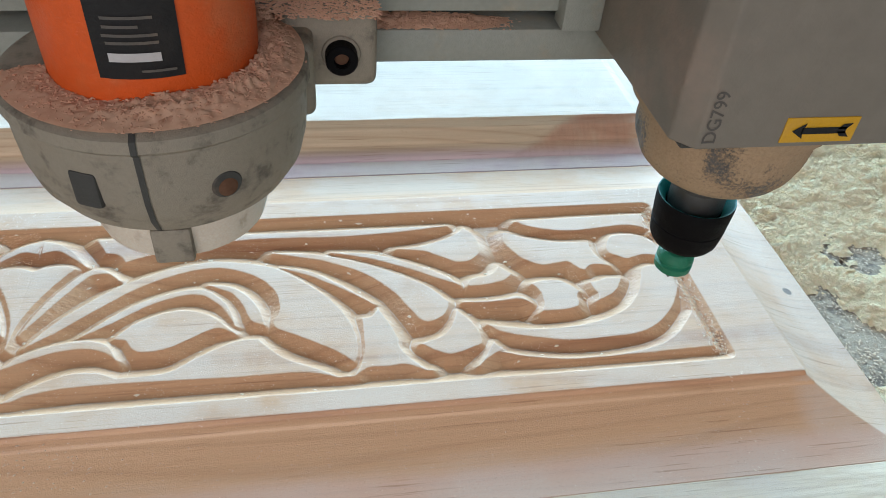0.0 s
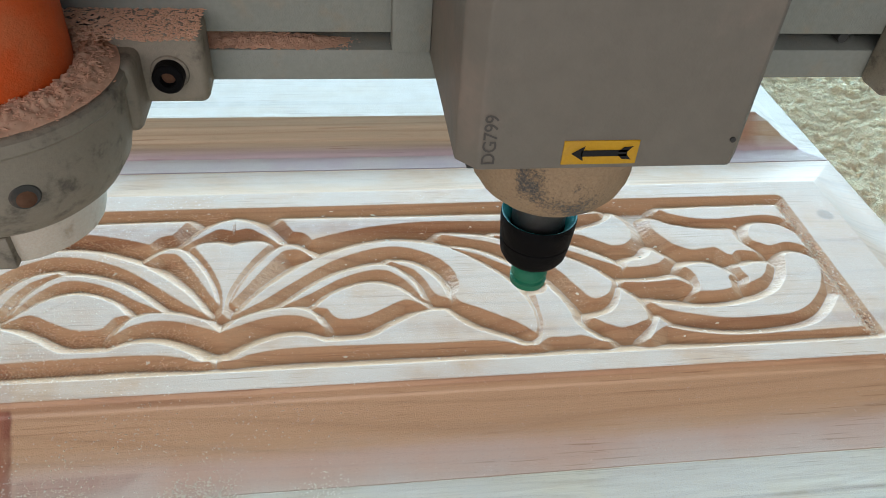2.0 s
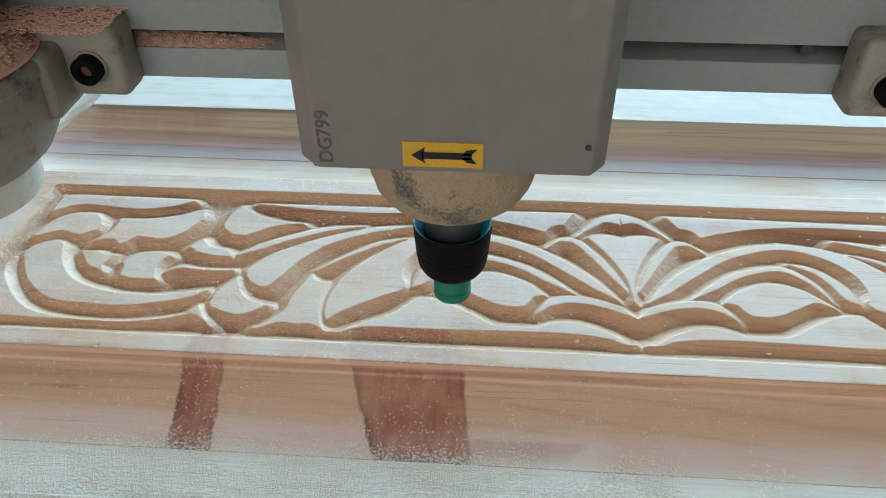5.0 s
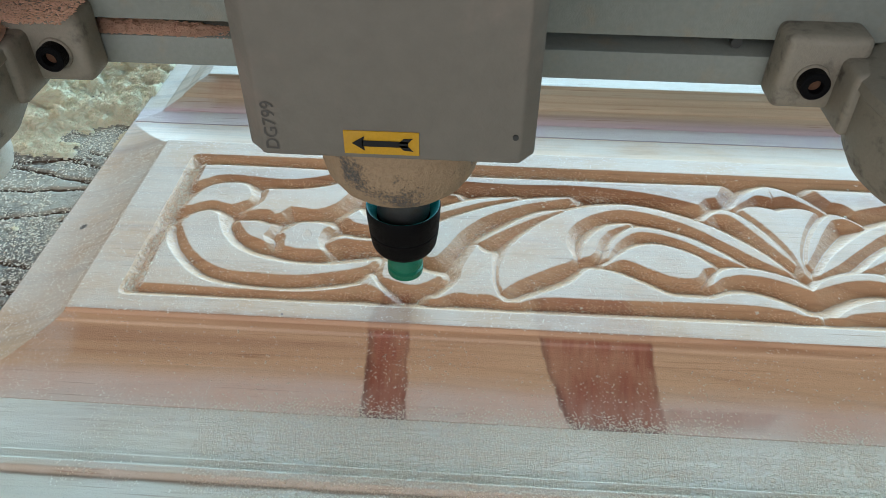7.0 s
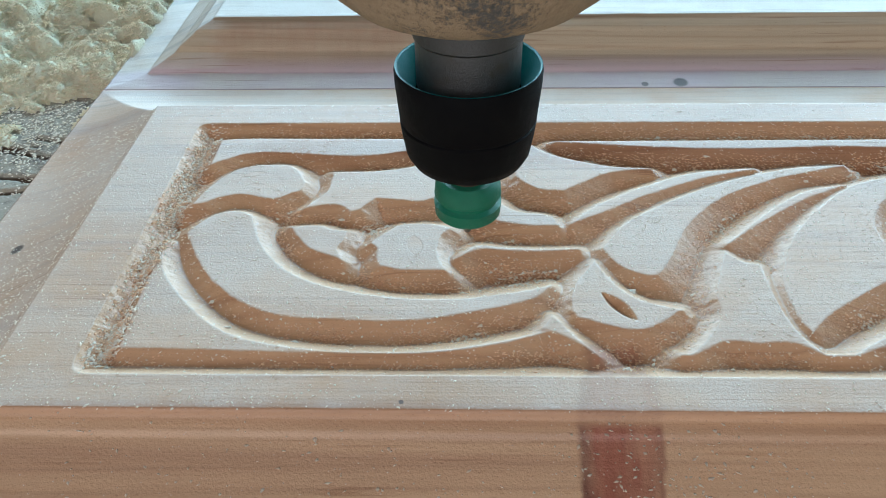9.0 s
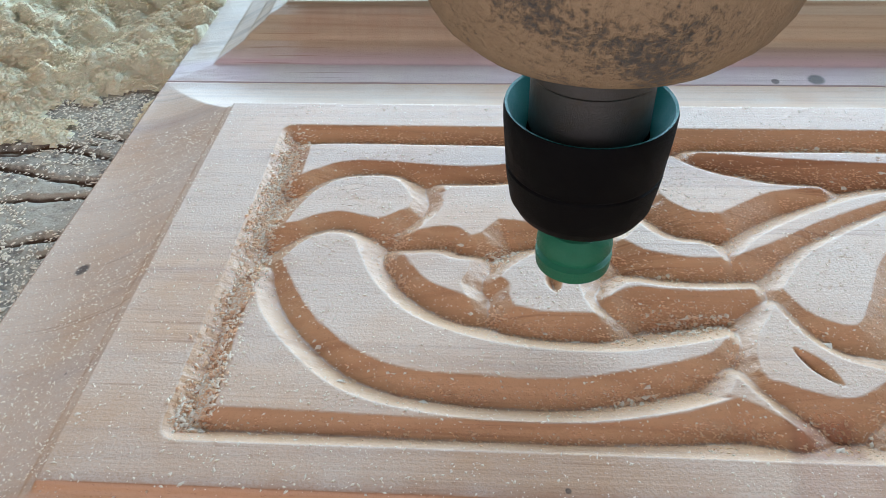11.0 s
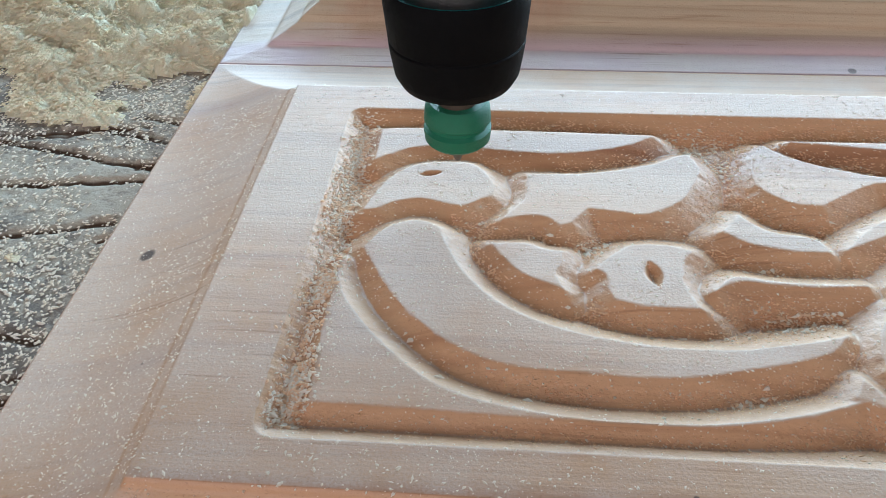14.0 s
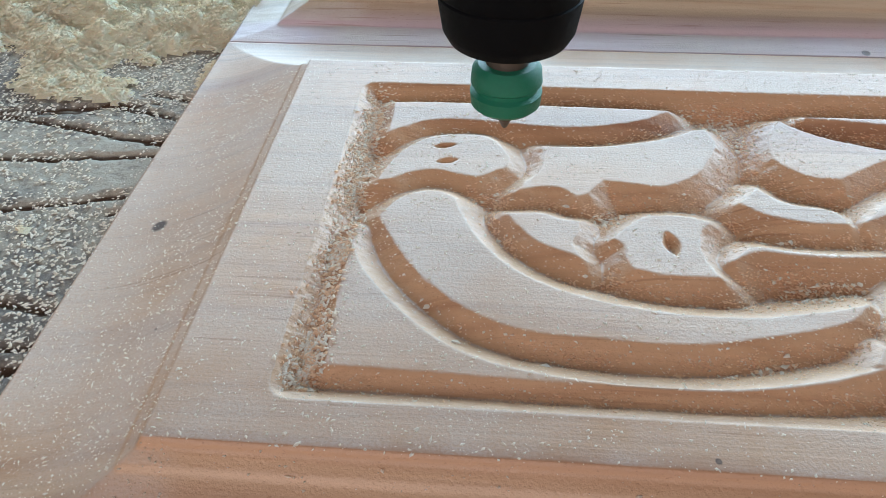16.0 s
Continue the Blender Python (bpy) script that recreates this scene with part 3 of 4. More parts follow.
def carve():
    top = np.zeros(BX.shape, bool)
    r = 0.004
    qx, qy = np.abs(BX) - (GX - r), np.abs(BY - (GN + GF) / 2) - ((GF - GN) / 2 - r)
    outer = np.hypot(np.maximum(qx, 0), np.maximum(qy, 0)) + np.minimum(np.maximum(qx, qy), 0) - r
    dist = np.full(BX.shape, 0.0085)
    polys = []
    for pts in ORNAMENT.values():
        o = outline(pts)
        for s in (1, -1):
            q = o * (s, 1) + (MIDDLE, 0.0)
            q[:, 0] = np.clip(q[:, 0], -IX, IX)
            q[:, 1] = np.clip(q[:, 1], IN_, IF_)
            polys.append(q)
    x0i, y0i = np.searchsorted(xs, -0.308), np.searchsorted(ys, -0.0125)
    reach = int(0.0085 / FINE)
    for q in polys:
        i0, i1 = np.searchsorted(xs, q[:, 0].min()), np.searchsorted(xs, q[:, 0].max()) + 1
        j0, j1 = np.searchsorted(ys, q[:, 1].min()), np.searchsorted(ys, q[:, 1].max()) + 1
        gx, gy = BX[i0:i1, j0:j1], BY[i0:i1, j0:j1]
        inside = np.zeros(gx.shape, bool)
        nxt = np.roll(q, -1, 0)
        for (ax, ay), (bx, by) in zip(q, nxt):
            if ay != by:
                inside ^= ((ay > gy) != (by > gy)) & (gx < (bx - ax) * (gy - ay) / (by - ay) + ax)
        top[i0:i1, j0:j1] |= inside
        for (ax, ay), (bx, by) in zip(q, nxt):
            ci, cj = np.searchsorted(xs, (ax + bx) / 2), np.searchsorted(ys, (ay + by) / 2)
            a, b, c, d = max(0, ci - reach), ci + reach, max(0, cj - reach), cj + reach
            sx, sy = BX[a:b, c:d], BY[a:b, c:d]
            ex, ey = bx - ax, by - ay
            t = np.clip(((sx - ax) * ex + (sy - ay) * ey) / max(ex * ex + ey * ey, 1e-12), 0, 1)
            dist[a:b, c:d] = np.minimum(dist[a:b, c:d], np.hypot(sx - ax - t * ex, sy - ay - t * ey))
    away = np.minimum(np.where(top, -dist, dist), -outer)
    z = -np.minimum(SLOPE * np.maximum(away + 0.0001, 0.0), DEEP)
    groove = z < -0.0002
    torn = np.clip(np.abs(np.gradient(z, FINE, axis=0)) / 0.6, 0, 1) * np.clip(2.5 * rng_noise(BX, BY, 55.0, 3, 12) - 0.5, 0, 1)
    # chips packed into the end grooves, and torn fibres on the cut walls
    crumbs = rng_noise(BX, BY, 700.0, 3, 5)
    z += np.where(groove, (crumbs - 0.5) * (0.00026 + 0.00030 * torn), (rng_noise(BX, BY, 260.0, 3, 8) - 0.5) * 0.00004)
    for cut in CUTS:
        k = lens(*cut, BX, BY)
        z = np.where(k > 0, np.minimum(z, -1.15 * k), z)
    # the wide hollow bevel all round, with a small quirk at its top
    d = np.maximum((np.abs(BX - XC) - RIDGE_X) / (EDGE_X - RIDGE_X), np.maximum((RIDGE_N - BY) / (RIDGE_N - SEAM_N), (BY - RIDGE_F) / (SEAM_F - RIDGE_F)))
    dd = np.clip(d, 0, 1)
    quirk = 0.0014 * np.clip(dd / 0.02, 0, 1) + 0.0005 * np.clip((dd - 0.09) / 0.02, 0, 1)
    bevel = -quirk + (LOW + 0.0023) * (1 - (1 - dd) ** 1.62)
    bevel += (rng_noise(BX * 0.15, BY, 330.0, 3, 9) - 0.5) * 0.0001
    return np.where(d > 0, bevel, z)


BZ = carve()
BED_Z = BED_LEVEL
door = tagged(new("wooden_door"), "pale pine door blank, glued from planks and partly carved, on the router bed", "door")


def board(name, xs, ys, z, material, label):
    ob = new(name, grid_mesh(name, xs, ys, z, material, skirt=BED_Z))
    ob.parent = door
    return tagged(ob, label)


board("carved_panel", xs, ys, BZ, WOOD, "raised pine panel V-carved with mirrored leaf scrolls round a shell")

# far rail: its own raised field with a stepped moulding
fx = XC + np.concatenate([np.linspace(-EDGE_X, -0.318, 70), np.linspace(-0.31, 0.31, 120), np.linspace(0.318, EDGE_X, 70)])
fy = np.concatenate([np.linspace(0.1577, 0.1935, 80), np.linspace(0.197, 0.46, 60)])
FX, FY = np.meshgrid(fx, fy, indexing="ij")
u = np.clip(np.minimum((FY - 0.1573) / 0.0315, (EDGE_X - np.abs(FX - XC)) / (EDGE_X - 0.327)), 0, 1)
fz = np.interp(u, [0, 0.36, 0.40, 0.62, 0.66, 0.80, 0.83, 0.97, 1.0], [-0.0182, -0.0165, -0.0150, -0.0105, -0.0088, -0.0048, -0.0035, -0.0010, 0.0])
fz += (rng_noise(FX * 0.2, FY, 300.0, 3, 21) - 0.5) * 0.0004
board("far_rail", fx, fy, fz, WOOD_FAR, "pine rail with a stepped moulding, coloured pale on top for dust and skylight")

# near rail: a low plank with two quirks
nx_ = XC + np.linspace(-EDGE_X, EDGE_X, 240)
ny_ = np.concatenate([np.linspace(-0.42, -0.10, 60), np.linspace(-0.099, -0.0565, 90)])
NX, NY = np.meshgrid(nx_, ny_, indexing="ij")
nz = np.interp(NY, [-0.42, -0.110, -0.092, -0.0900, -0.0870, -0.0860, -0.0820, -0.0815, -0.0565], [-0.0090, -0.0090, -0.0135, -0.0118, -0.0118, -0.0135, -0.0135, -0.0150, -0.0178])
nz += (rng_noise(NX * 0.2, NY, 260.0, 3, 23) - 0.5) * 0.0005
board("near_rail", nx_, ny_, nz, WOOD_NEAR, "straight-grained pine rail strewn with fine dust")

# ---- the bed ----
bed_x = np.concatenate([np.linspace(-1.3, -0.66, 12)[:-1], np.arange(-0.66, -0.36, 0.0014), np.linspace(-0.355, 0.355, 8), np.arange(0.361, 0.80, 0.0024), np.linspace(0.81, 1.3, 10)])
bed_y = np.concatenate([np.linspace(-0.9, -0.16, 8)[:-1], np.arange(-0.16, 0.42, 0.0014), np.arange(0.4205, 0.56, 0.003), np.linspace(0.57, 1.1, 8)])
EX, EY = np.meshgrid(bed_x, bed_y, indexing="ij")


def slit(x0, y0, x1, y1, half, deep):
    dx, dy = x1 - x0, y1 - y0
    t = np.clip(((EX - x0) * dx + (EY - y0) * dy) / (dx * dx + dy * dy), 0, 1)
    wob = (rng_noise(EX, EY, 90.0, 3, 31) - 0.5) * 0.004
    return -deep * np.clip(1.3 - np.hypot(EX - x0 - t * dx, EY - y0 - t * dy + wob) / half, 0, 1)


ez = BED_Z - 0.0002 + (rng_noise(EX, EY, 120.0, 4, 33) - 0.5) * 0.0005
ez += (rng_noise(EX, EY, 420.0, 3, 36) - 0.5) * 0.0009
for s in [(-0.46, 0.052, -0.374, 0.076, 0.0014, 0.0020), (-0.46, 0.052, -0.374, 0.030, 0.0014, 0.0020), (-0.47, 0.085, -0.372, 0.098, 0.0014, 0.0020),
          (-0.44, 0.118, -0.372, 0.104, 0.0014, 0.0020), (-0.40, 0.126, -0.372, 0.118, 0.0014, 0.0020), (-0.52, 0.02, -0.372, -0.012, 0.002, 0.003),
          (-0.43, 0.0, -0.372, 0.012, 0.0014, 0.002)]:
    ez += slit(*s)
cut_rs = np.random.RandomState(77)
for k in range(70):
    x0 = cut_rs.uniform(-0.56, -0.375) if k % 3 else cut_rs.uniform(0.38, 0.60)
    y0, ang, ln = cut_rs.uniform(-0.06, 0.30), cut_rs.choice([0.25, -0.30, 0.9, -0.15]) + cut_rs.normal(0, 0.15), cut_rs.uniform(0.015, 0.06)
    ez += slit(x0, y0, x0 + ln * math.cos(ang), y0 + ln * math.sin(ang), 0.0012, 0.0018)
ez = np.where(np.abs(EX - XC) < EDGE_X + 0.003, np.minimum(ez, BED_Z - 0.0004), ez)
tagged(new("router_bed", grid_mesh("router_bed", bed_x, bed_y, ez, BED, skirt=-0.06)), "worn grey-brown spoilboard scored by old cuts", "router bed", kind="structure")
tagged(new("bed_base", None), "plain steel base under the spoilboard", "machine base", kind="structure")
base_ob = bpy.data.objects["bed_base"]
part("base_box", box_bm(-1.28, 1.28, -0.88, 1.08, -0.85, -0.061, 0.004), BEAM, base_ob)

# ---- sawdust ----
rs = np.random.RandomState(4)


def heap():
    side = rng_noise(EX, EY, 26.0, 4, 41)
    fine_n = rng_noise(EX, EY, 130.0, 4, 43)
    left = np.clip((EY - 0.150 - 0.12 * np.clip(-0.40 - EX, 0, 1)) / 0.05, -1, 1)
    bare = np.clip(1 - np.abs((EX + 0.408) - 0.5 * (EY - 0.20)) / 0.016, 0, 1) * (EY > 0.17) * (EY < 0.235)
    right = np.clip((EY - 0.13 + 0.6 * (EX - 0.43)) / 0.09, -0.5, 1)
    m = np.where(EX < 0, left - 1.5 * bare, right + 0.60) * 0.42 + 0.25
    m = m - 3 * np.clip((-0.03 - EY) / 0.10, 0, 2) - 3 * np.clip((np.abs(EX) - 0.62) / 0.14, 0, 2) - 3 * np.clip((EY - 0.46) / 0.08, 0, 2)
    wx, wy = EX + 0.022 * (rng_noise(EX, EY, 45.0, 3, 48) - 0.5), EY + 0.022 * (rng_noise(EX, EY, 45.0, 3, 49) - 0.5)
    lump = np.clip(1.7 * rng_noise(wx, wy, 62.0, 4, 44, 0.62) - 0.42, 0, 1)
    h = np.clip(m * 1.1 + (side - 0.5) * 1.5, 0, 1) * (0.0015 + np.where(EX < 0, 0.0150, 0.0050) * lump + 0.0040 * fine_n)
    h = h * (np.abs(EX - XC) > EDGE_X - 0.002) * (np.abs(EX) < 0.80) * (EY < 0.55)
    return h + np.clip(rng_noise(wx, wy, 260.0, 3, 47, 0.7) - 0.42, 0, 1) * 0.007 * np.clip(h / 0.003, 0, 1)


hz = heap()
tagged(new("sawdust_heap", grid_mesh("sawdust_heap", bed_x, bed_y, BED_Z + hz - 0.0005, DUST_HEAP, keep=hz > 0.0012)),
       "clumped pale yellow sawdust heaped on the bed", "sawdust", kind="stuff")

bx, by = rs.uniform(-0.58, -0.3665, 110000), rs.uniform(-0.08, 0.42, 110000)
bx = np.concatenate([bx, rs.uniform(0.376, 0.66, 90000)])
by = np.concatenate([by, rs.uniform(-0.02, 0.42, 90000)])
bi, bj = np.clip(np.searchsorted(bed_x, bx), 0, len(bed_x) - 1), np.clip(np.searchsorted(bed_y, by), 0, len(bed_y) - 1)
bh = hz[bi, bj]
keep_b = rs.rand(len(bx)) < np.where(bh > 0.001, 0.85, np.clip(2.6 * rng_noise(bx, by, 34.0, 3, 52) - 0.95, 0.03, 0.7))
bx, by, bh = bx[keep_b], by[keep_b], bh[keep_b]
bz = BED_Z + np.maximum(bh, 0.0) + 0.0002
for nm, k, lo_, hi_, mat, words in (("heap_crumbs", bh > 0.001, 0.0003, 0.00085, DUST, "loose yellow sawdust crumbs on the heap"), ("sawdust_crumbs", bh <= 0.001, 0.00015, 0.0006, DUST_FINE, "loose pale sawdust crumbs strewn over the bed")):
    tagged(new(nm, grains_mesh(nm, np.stack([bx, by, bz], -1)[k], rs.uniform(lo_, hi_, k.sum()), mat, rs)), words, "sawdust", kind="stuff")

px, py = rs.uniform(-EDGE_X, EDGE_X, 130000), rs.uniform(SEAM_N, 0.118, 130000)
pi, pj = np.clip(np.searchsorted(xs, px), 0, len(xs) - 1), np.clip(np.searchsorted(ys, py), 0, len(ys) - 1)
pz = BZ[pi, pj]
ingroove = (pz < -0.0012) & (np.abs(px) < GX) & (py > GN) & (py < GF)
nearend = np.abs(np.abs(px) - 0.2990) < 0.0045
prob = 0.10 + 0.60 * ingroove * (rng_noise(px, py, 45.0, 3, 61) > 0.52) + 0.45 * (nearend & (py > GN + 0.004) & (py < GF)) + 0.35 * np.clip((-0.050 - py) / 0.012, 0, 1) * (px < 0.06) + 0.10 * (px < -0.15) * (py > RIDGE_N)
sel = rs.rand(len(px)) < prob * (0.4 + 1.2 * rng_noise(px, py, 24.0, 3, 63))
big = ingroove & (rs.rand(len(px)) < 0.006)
sel |= big
size = np.where(big, rs.uniform(0.0004, 0.0010, len(px)), np.where(nearend, rs.uniform(0.00012, 0.00040, len(px)), rs.uniform(0.00006, 0.00017, len(px))))[sel]
tagged(new("panel_dust", grains_mesh("panel_dust", np.stack([px, py, pz], -1)[sel] + (0, 0, 0.00005), size, DUST_FINE, rs)),
       "fine sawdust lying on the carved panel and in its grooves", "sawdust", kind="stuff")

# coarser crumbs strewn where the cutter has been
cx_, cy_ = rs.uniform(-EDGE_X, 0.0, 90000), rs.uniform(SEAM_N, 0.118, 90000)
cz_ = BZ[np.clip(np.searchsorted(xs, cx_), 0, len(xs) - 1), np.clip(np.searchsorted(ys, cy_), 0, len(ys) - 1)]
ontop = (cz_ > -0.0008) & (np.abs(cx_) < GX)
sel = rs.rand(len(cx_)) < np.where(ontop, 0.42, np.where(np.abs(cx_) > 0.318, 0.50, np.where(cy_ < RIDGE_N, 0.04, 0.34))) * np.clip(2.4 * rng_noise(cx_, cy_, 30.0, 3, 71) - 0.45, 0.05, 1) * np.clip((0.02 - cx_) / 0.10, 0.1, 1)
tagged(new("panel_crumbs", grains_mesh("panel_crumbs", np.stack([cx_, cy_, cz_], -1)[sel] + (0, 0, 0.00006), 0.00007 + 0.00026 * rs.rand(sel.sum()) ** 2.5, DUST_FINE, rs)),
       "pale crumbs of sawdust scattered over the carved leaves", "sawdust", kind="stuff")

# chips packed along the end groove and where grooves meet
ex_, ey_ = np.concatenate([rs.normal(-0.2995, 0.0018, 9000), rs.normal(0.2995, 0.0016, 5000), rs.uniform(-0.30, -0.08, 90000)]), np.concatenate([rs.uniform(GN + 0.003, GF - 0.002, 14000), rs.uniform(GN, GF, 90000)])
ez_ = BZ[np.clip(np.searchsorted(xs, ex_), 0, len(xs) - 1), np.clip(np.searchsorted(ys, ey_), 0, len(ys) - 1)]
atend = np.arange(len(ex_)) < 14000
sel = rs.rand(len(ex_)) < np.where(atend, 0.15 + 0.6 * (rng_noise(ex_, ey_, 110.0, 2, 73) > 0.5), (ez_ < -0.0030) * np.clip(5.0 * rng_noise(ex_, ey_, 75.0, 2, 75) - 2.7, 0, 0.8))
for nm, mat, odd in (("groove_chips", DUST_FINE, 0), ("tan_chips", DUST_TAN, 1)):
    k = sel & ((np.arange(len(ex_)) % 2 == 1) == bool(odd))
    tagged(new(nm, grains_mesh(nm, np.stack([ex_, ey_, ez_], -1)[k] + (0, 0, 0.0003), 0.00012 + 0.00045 * rs.rand(k.sum()) ** 2, mat, rs)),
           "small wood chips packed in the carved grooves", "sawdust", kind="stuff")

# torn fibres and dust clinging in the freshly cut grooves
gx_, gy_ = rs.uniform(-0.302, 0.0, 150000), rs.uniform(GN, GF, 150000)
gz_ = BZ[np.clip(np.searchsorted(xs, gx_), 0, len(xs) - 1), np.clip(np.searchsorted(ys, gy_), 0, len(ys) - 1)]
sel = rs.rand(len(gx_)) < np.clip((-gz_ - 0.0008) / 0.002, 0, 1) * np.clip(4.0 * rng_noise(gx_, gy_, 60.0, 3, 68) - 1.6 + 0.5 * np.clip((gx_ + 0.28) / 0.05, -0.3, 1), 0, 0.8)
tagged(new("groove_fuzz", grains_mesh("groove_fuzz", np.stack([gx_, gy_, gz_], -1)[sel], rs.uniform(0.00008, 0.00036, sel.sum()), DUST_TAN, rs)),
       "torn wood fibres and dust clinging in the grooves", "sawdust", kind="stuff")

# coarser crumbs that have rolled down on to the near bevel and rail
qx, qy = rs.uniform(-0.30, 0.06, 80000), rs.uniform(-0.098, -0.022, 80000)
qz = np.where(qy > SEAM_N, BZ[np.clip(np.searchsorted(xs, qx), 0, len(xs) - 1), np.clip(np.searchsorted(ys, qy), 0, len(ys) - 1)],
              nz[np.clip(np.searchsorted(nx_, qx), 0, len(nx_) - 1), np.clip(np.searchsorted(ny_, qy), 0, len(ny_) - 1)])
sel = rs.rand(len(qx)) < np.clip(3.2 * rng_noise(qx, qy, 38.0, 3, 66) - 0.95, 0, 1) * np.clip((-0.047 - qy) / 0.010, 0.10, 1) * np.clip((0.06 - qx) / 0.05, 0, 1) * np.clip((qx + 0.29) / 0.08, 0.15, 1)
tagged(new("bevel_crumbs", grains_mesh("bevel_crumbs", np.stack([qx, qy, qz], -1)[sel] + (0, 0, 0.0001), rs.uniform(0.00012, 0.00042, sel.sum()), DUST_FINE, rs)),
       "crumbs of sawdust strewn along the near bevel", "sawdust", kind="stuff")

# wood that the cutter takes away: flush lids over the eye-shaped cuts
PLUGS = []
for cx, cy, ax, ay, half in CUTS:
    bm = bmesh.new()
    ln = math.hypot(ax, ay)
    rim = []
    for s in (1, -1):
        for i in range(12):
            w = -1 + 2 * i / 12
            uu, vv = s * w * (ln + 0.0002), s * (half + 0.0001) * (1 - w * w) if abs(w) < 1 else 0.0
            rim.append(bm.verts.new(((uu * ax - vv * ay) / ln, (uu * ay + vv * ax) / ln, 0.0)))
    lid = bm.faces.new(rim)
    r = bmesh.ops.extrude_face_region(bm, geom=[lid])
    bmesh.ops.translate(bm, verts=[g for g in r["geom"] if isinstance(g, bmesh.types.BMVert)], vec=(0, 0, -0.0006))
    bmesh.ops.recalc_face_normals(bm, faces=bm.faces)
    ob = part("wood_waste", bm, WOOD, None, "sliver of pine that the cutter clears from the panel", False)
    tagged(ob, category="wood waste", group="slivers cut from the panel")
    ob.location = (cx, cy, 0.00002)
    PLUGS.append(ob)

# ---- the router's moving head; its zero is the cutter's tip ----
head = tagged(new("router_head"), "grey multi-spindle router head with an orange motor and a dusty nose", "router head")

part("cutter", lathe_bm([(0, 0.0), (0.0006, 0.0004), (0.0030, 0.0058), (0.0030, 0.0075)], seg=20), CARBIDE, head, "pointed carbide V-cutter")
part("tool_collar", lathe_bm([(0.0028, 0.0060), (0.0066, 0.0060), (0.0076, 0.0070), (0.0078, 0.0098), (0.0069, 0.0105), (0.0069, 0.0113), (0.0077, 0.0120), (0.0074, 0.0150), (0.0062, 0.0163), (0.0030, 0.0165)], seg=40), GREEN, head, "glossy green collar on the cutter")
part("tool_shank", lathe_bm([(0.0046, 0.0160), (0.0046, 0.0222)], seg=24), CARBIDE, head, "brown steel shank")
nut = part("collet_nut", lathe_bm([(0.004, 0.0212), (0.0104, 0.0212), (0.0124, 0.0222), (0.0136, 0.0244), (0.0143, 0.0290), (0.0146, 0.0316), (0.0143, 0.0320), (0.0146, 0.0325), (0.0152, 0.0400), (0.0153, 0.0432), (0.0150, 0.0438), (0.0146, 0.0436)], seg=56), BLACK, head, "black collet nut")
part("nut_ring", lathe_bm([(0.0151, 0.0440), (0.0146, 0.0438), (0.0136, 0.0414), (0.0110, 0.0384)], seg=56), TEAL, nut, "teal ring at the nut's rim")
part("spindle_shaft", lathe_bm([(0.0108, 0.0400), (0.0108, 0.0500), (0.0112, 0.0505), (0.0112, 0.0640)], seg=40), STEEL, head, "worn steel spindle shaft")

# dusty nose of the middle spindle
bm = lathe_bm([(0.0112, 0.0568), (0.0150, 0.0566), (0.0192, 0.0573), (0.0232, 0.0592), (0.0262, 0.0620), (0.0285, 0.0656), (0.0302, 0.0705), (0.0309, 0.0770), (0.0310, 0.0840), (0.0345, 0.0850), (0.0350, 0.0880), (0.0350, 0.0990)], seg=96)
bmesh.ops.subdivide_edges(bm, edges=bm.edges[:], cuts=2, use_grid_fill=True)
for v in bm.verts:
    if v.co.z < 0.086:
        k = noise.noise(v.co * 900) * 0.00042 + noise.noise(v.co * 160) * 0.0007
        v.co += Vector((v.co.x, v.co.y, 0)).normalized() * k + Vector((0, 0, 0.6 * k))
part("spindle_nose", bm, NOSE, head, "rounded spindle nose caked with tan dust")

# sheet-metal guard round the middle spindle
gb = bmesh.new()
x0, x1, y0, y1, z0, z1, ch = -0.0436, 0.0474, -0.0466, 0.0330, 0.0968, 0.205, 0.0062
ring_lo = [(x0 + ch, y0), (x1 - 0.0048, y0), (x1, y0 + 0.0062), (x1, y1), (x0, y1), (x0, y0 + ch)]
lo = [gb.verts.new((x, y, z0)) for x, y in ring_lo]
hi = [gb.verts.new((x * (1.02 if x < 0 else 1.005), y, z1)) for x, y in ring_lo]
for i in range(6):
    gb.faces.new((lo[i], lo[(i + 1) % 6], hi[(i + 1) % 6], hi[i]))
gb.faces.new(lo[::-1])
gb.faces.new(hi)
bmesh.ops.recalc_face_normals(gb, faces=gb.faces)
bmesh.ops.bevel(gb, geom=gb.edges[:], offset=0.0011, segments=3, affect="EDGES", profile=0.5)
guard = part("guard", gb, GUARD, head, "grey painted sheet-metal guard")
part("guard_lip", box_bm(-0.040, 0.040, -0.0425, 0.030, 0.0946, 0.0972, 0.0008), DARK_METAL, guard)
yf = -0.0466
label_ob = part("warning_label", box_bm(-0.0120, 0.0114, yf - 0.0004, yf + 0.0004, 0.0988, 0.1071, 0.0001, 1), YELLOW, guard, "yellow label with a black arrow")
am = bmesh.new()
for quad in ([(-0.0095, 0.0), (-0.0054, -0.0027), (-0.0061, 0.0), (-0.0054, 0.0027)], [(-0.0064, -0.0011), (0.0080, -0.0011), (0.0080, 0.0011), (-0.0064, 0.0011)],
             [(0.0050, 0.0004), (0.0078, 0.0004), (0.0096, 0.0024), (0.0066, 0.0021)], [(0.0050, -0.0004), (0.0066, -0.0021), (0.0096, -0.0024), (0.0078, -0.0004)]):
    q4 = [am.verts.new((x, yf - 0.0007, 0.1029 + z)) for x, z in quad]
    am.faces.new(q4[:3])
    am.faces.new((q4[0], q4[2], q4[3]))
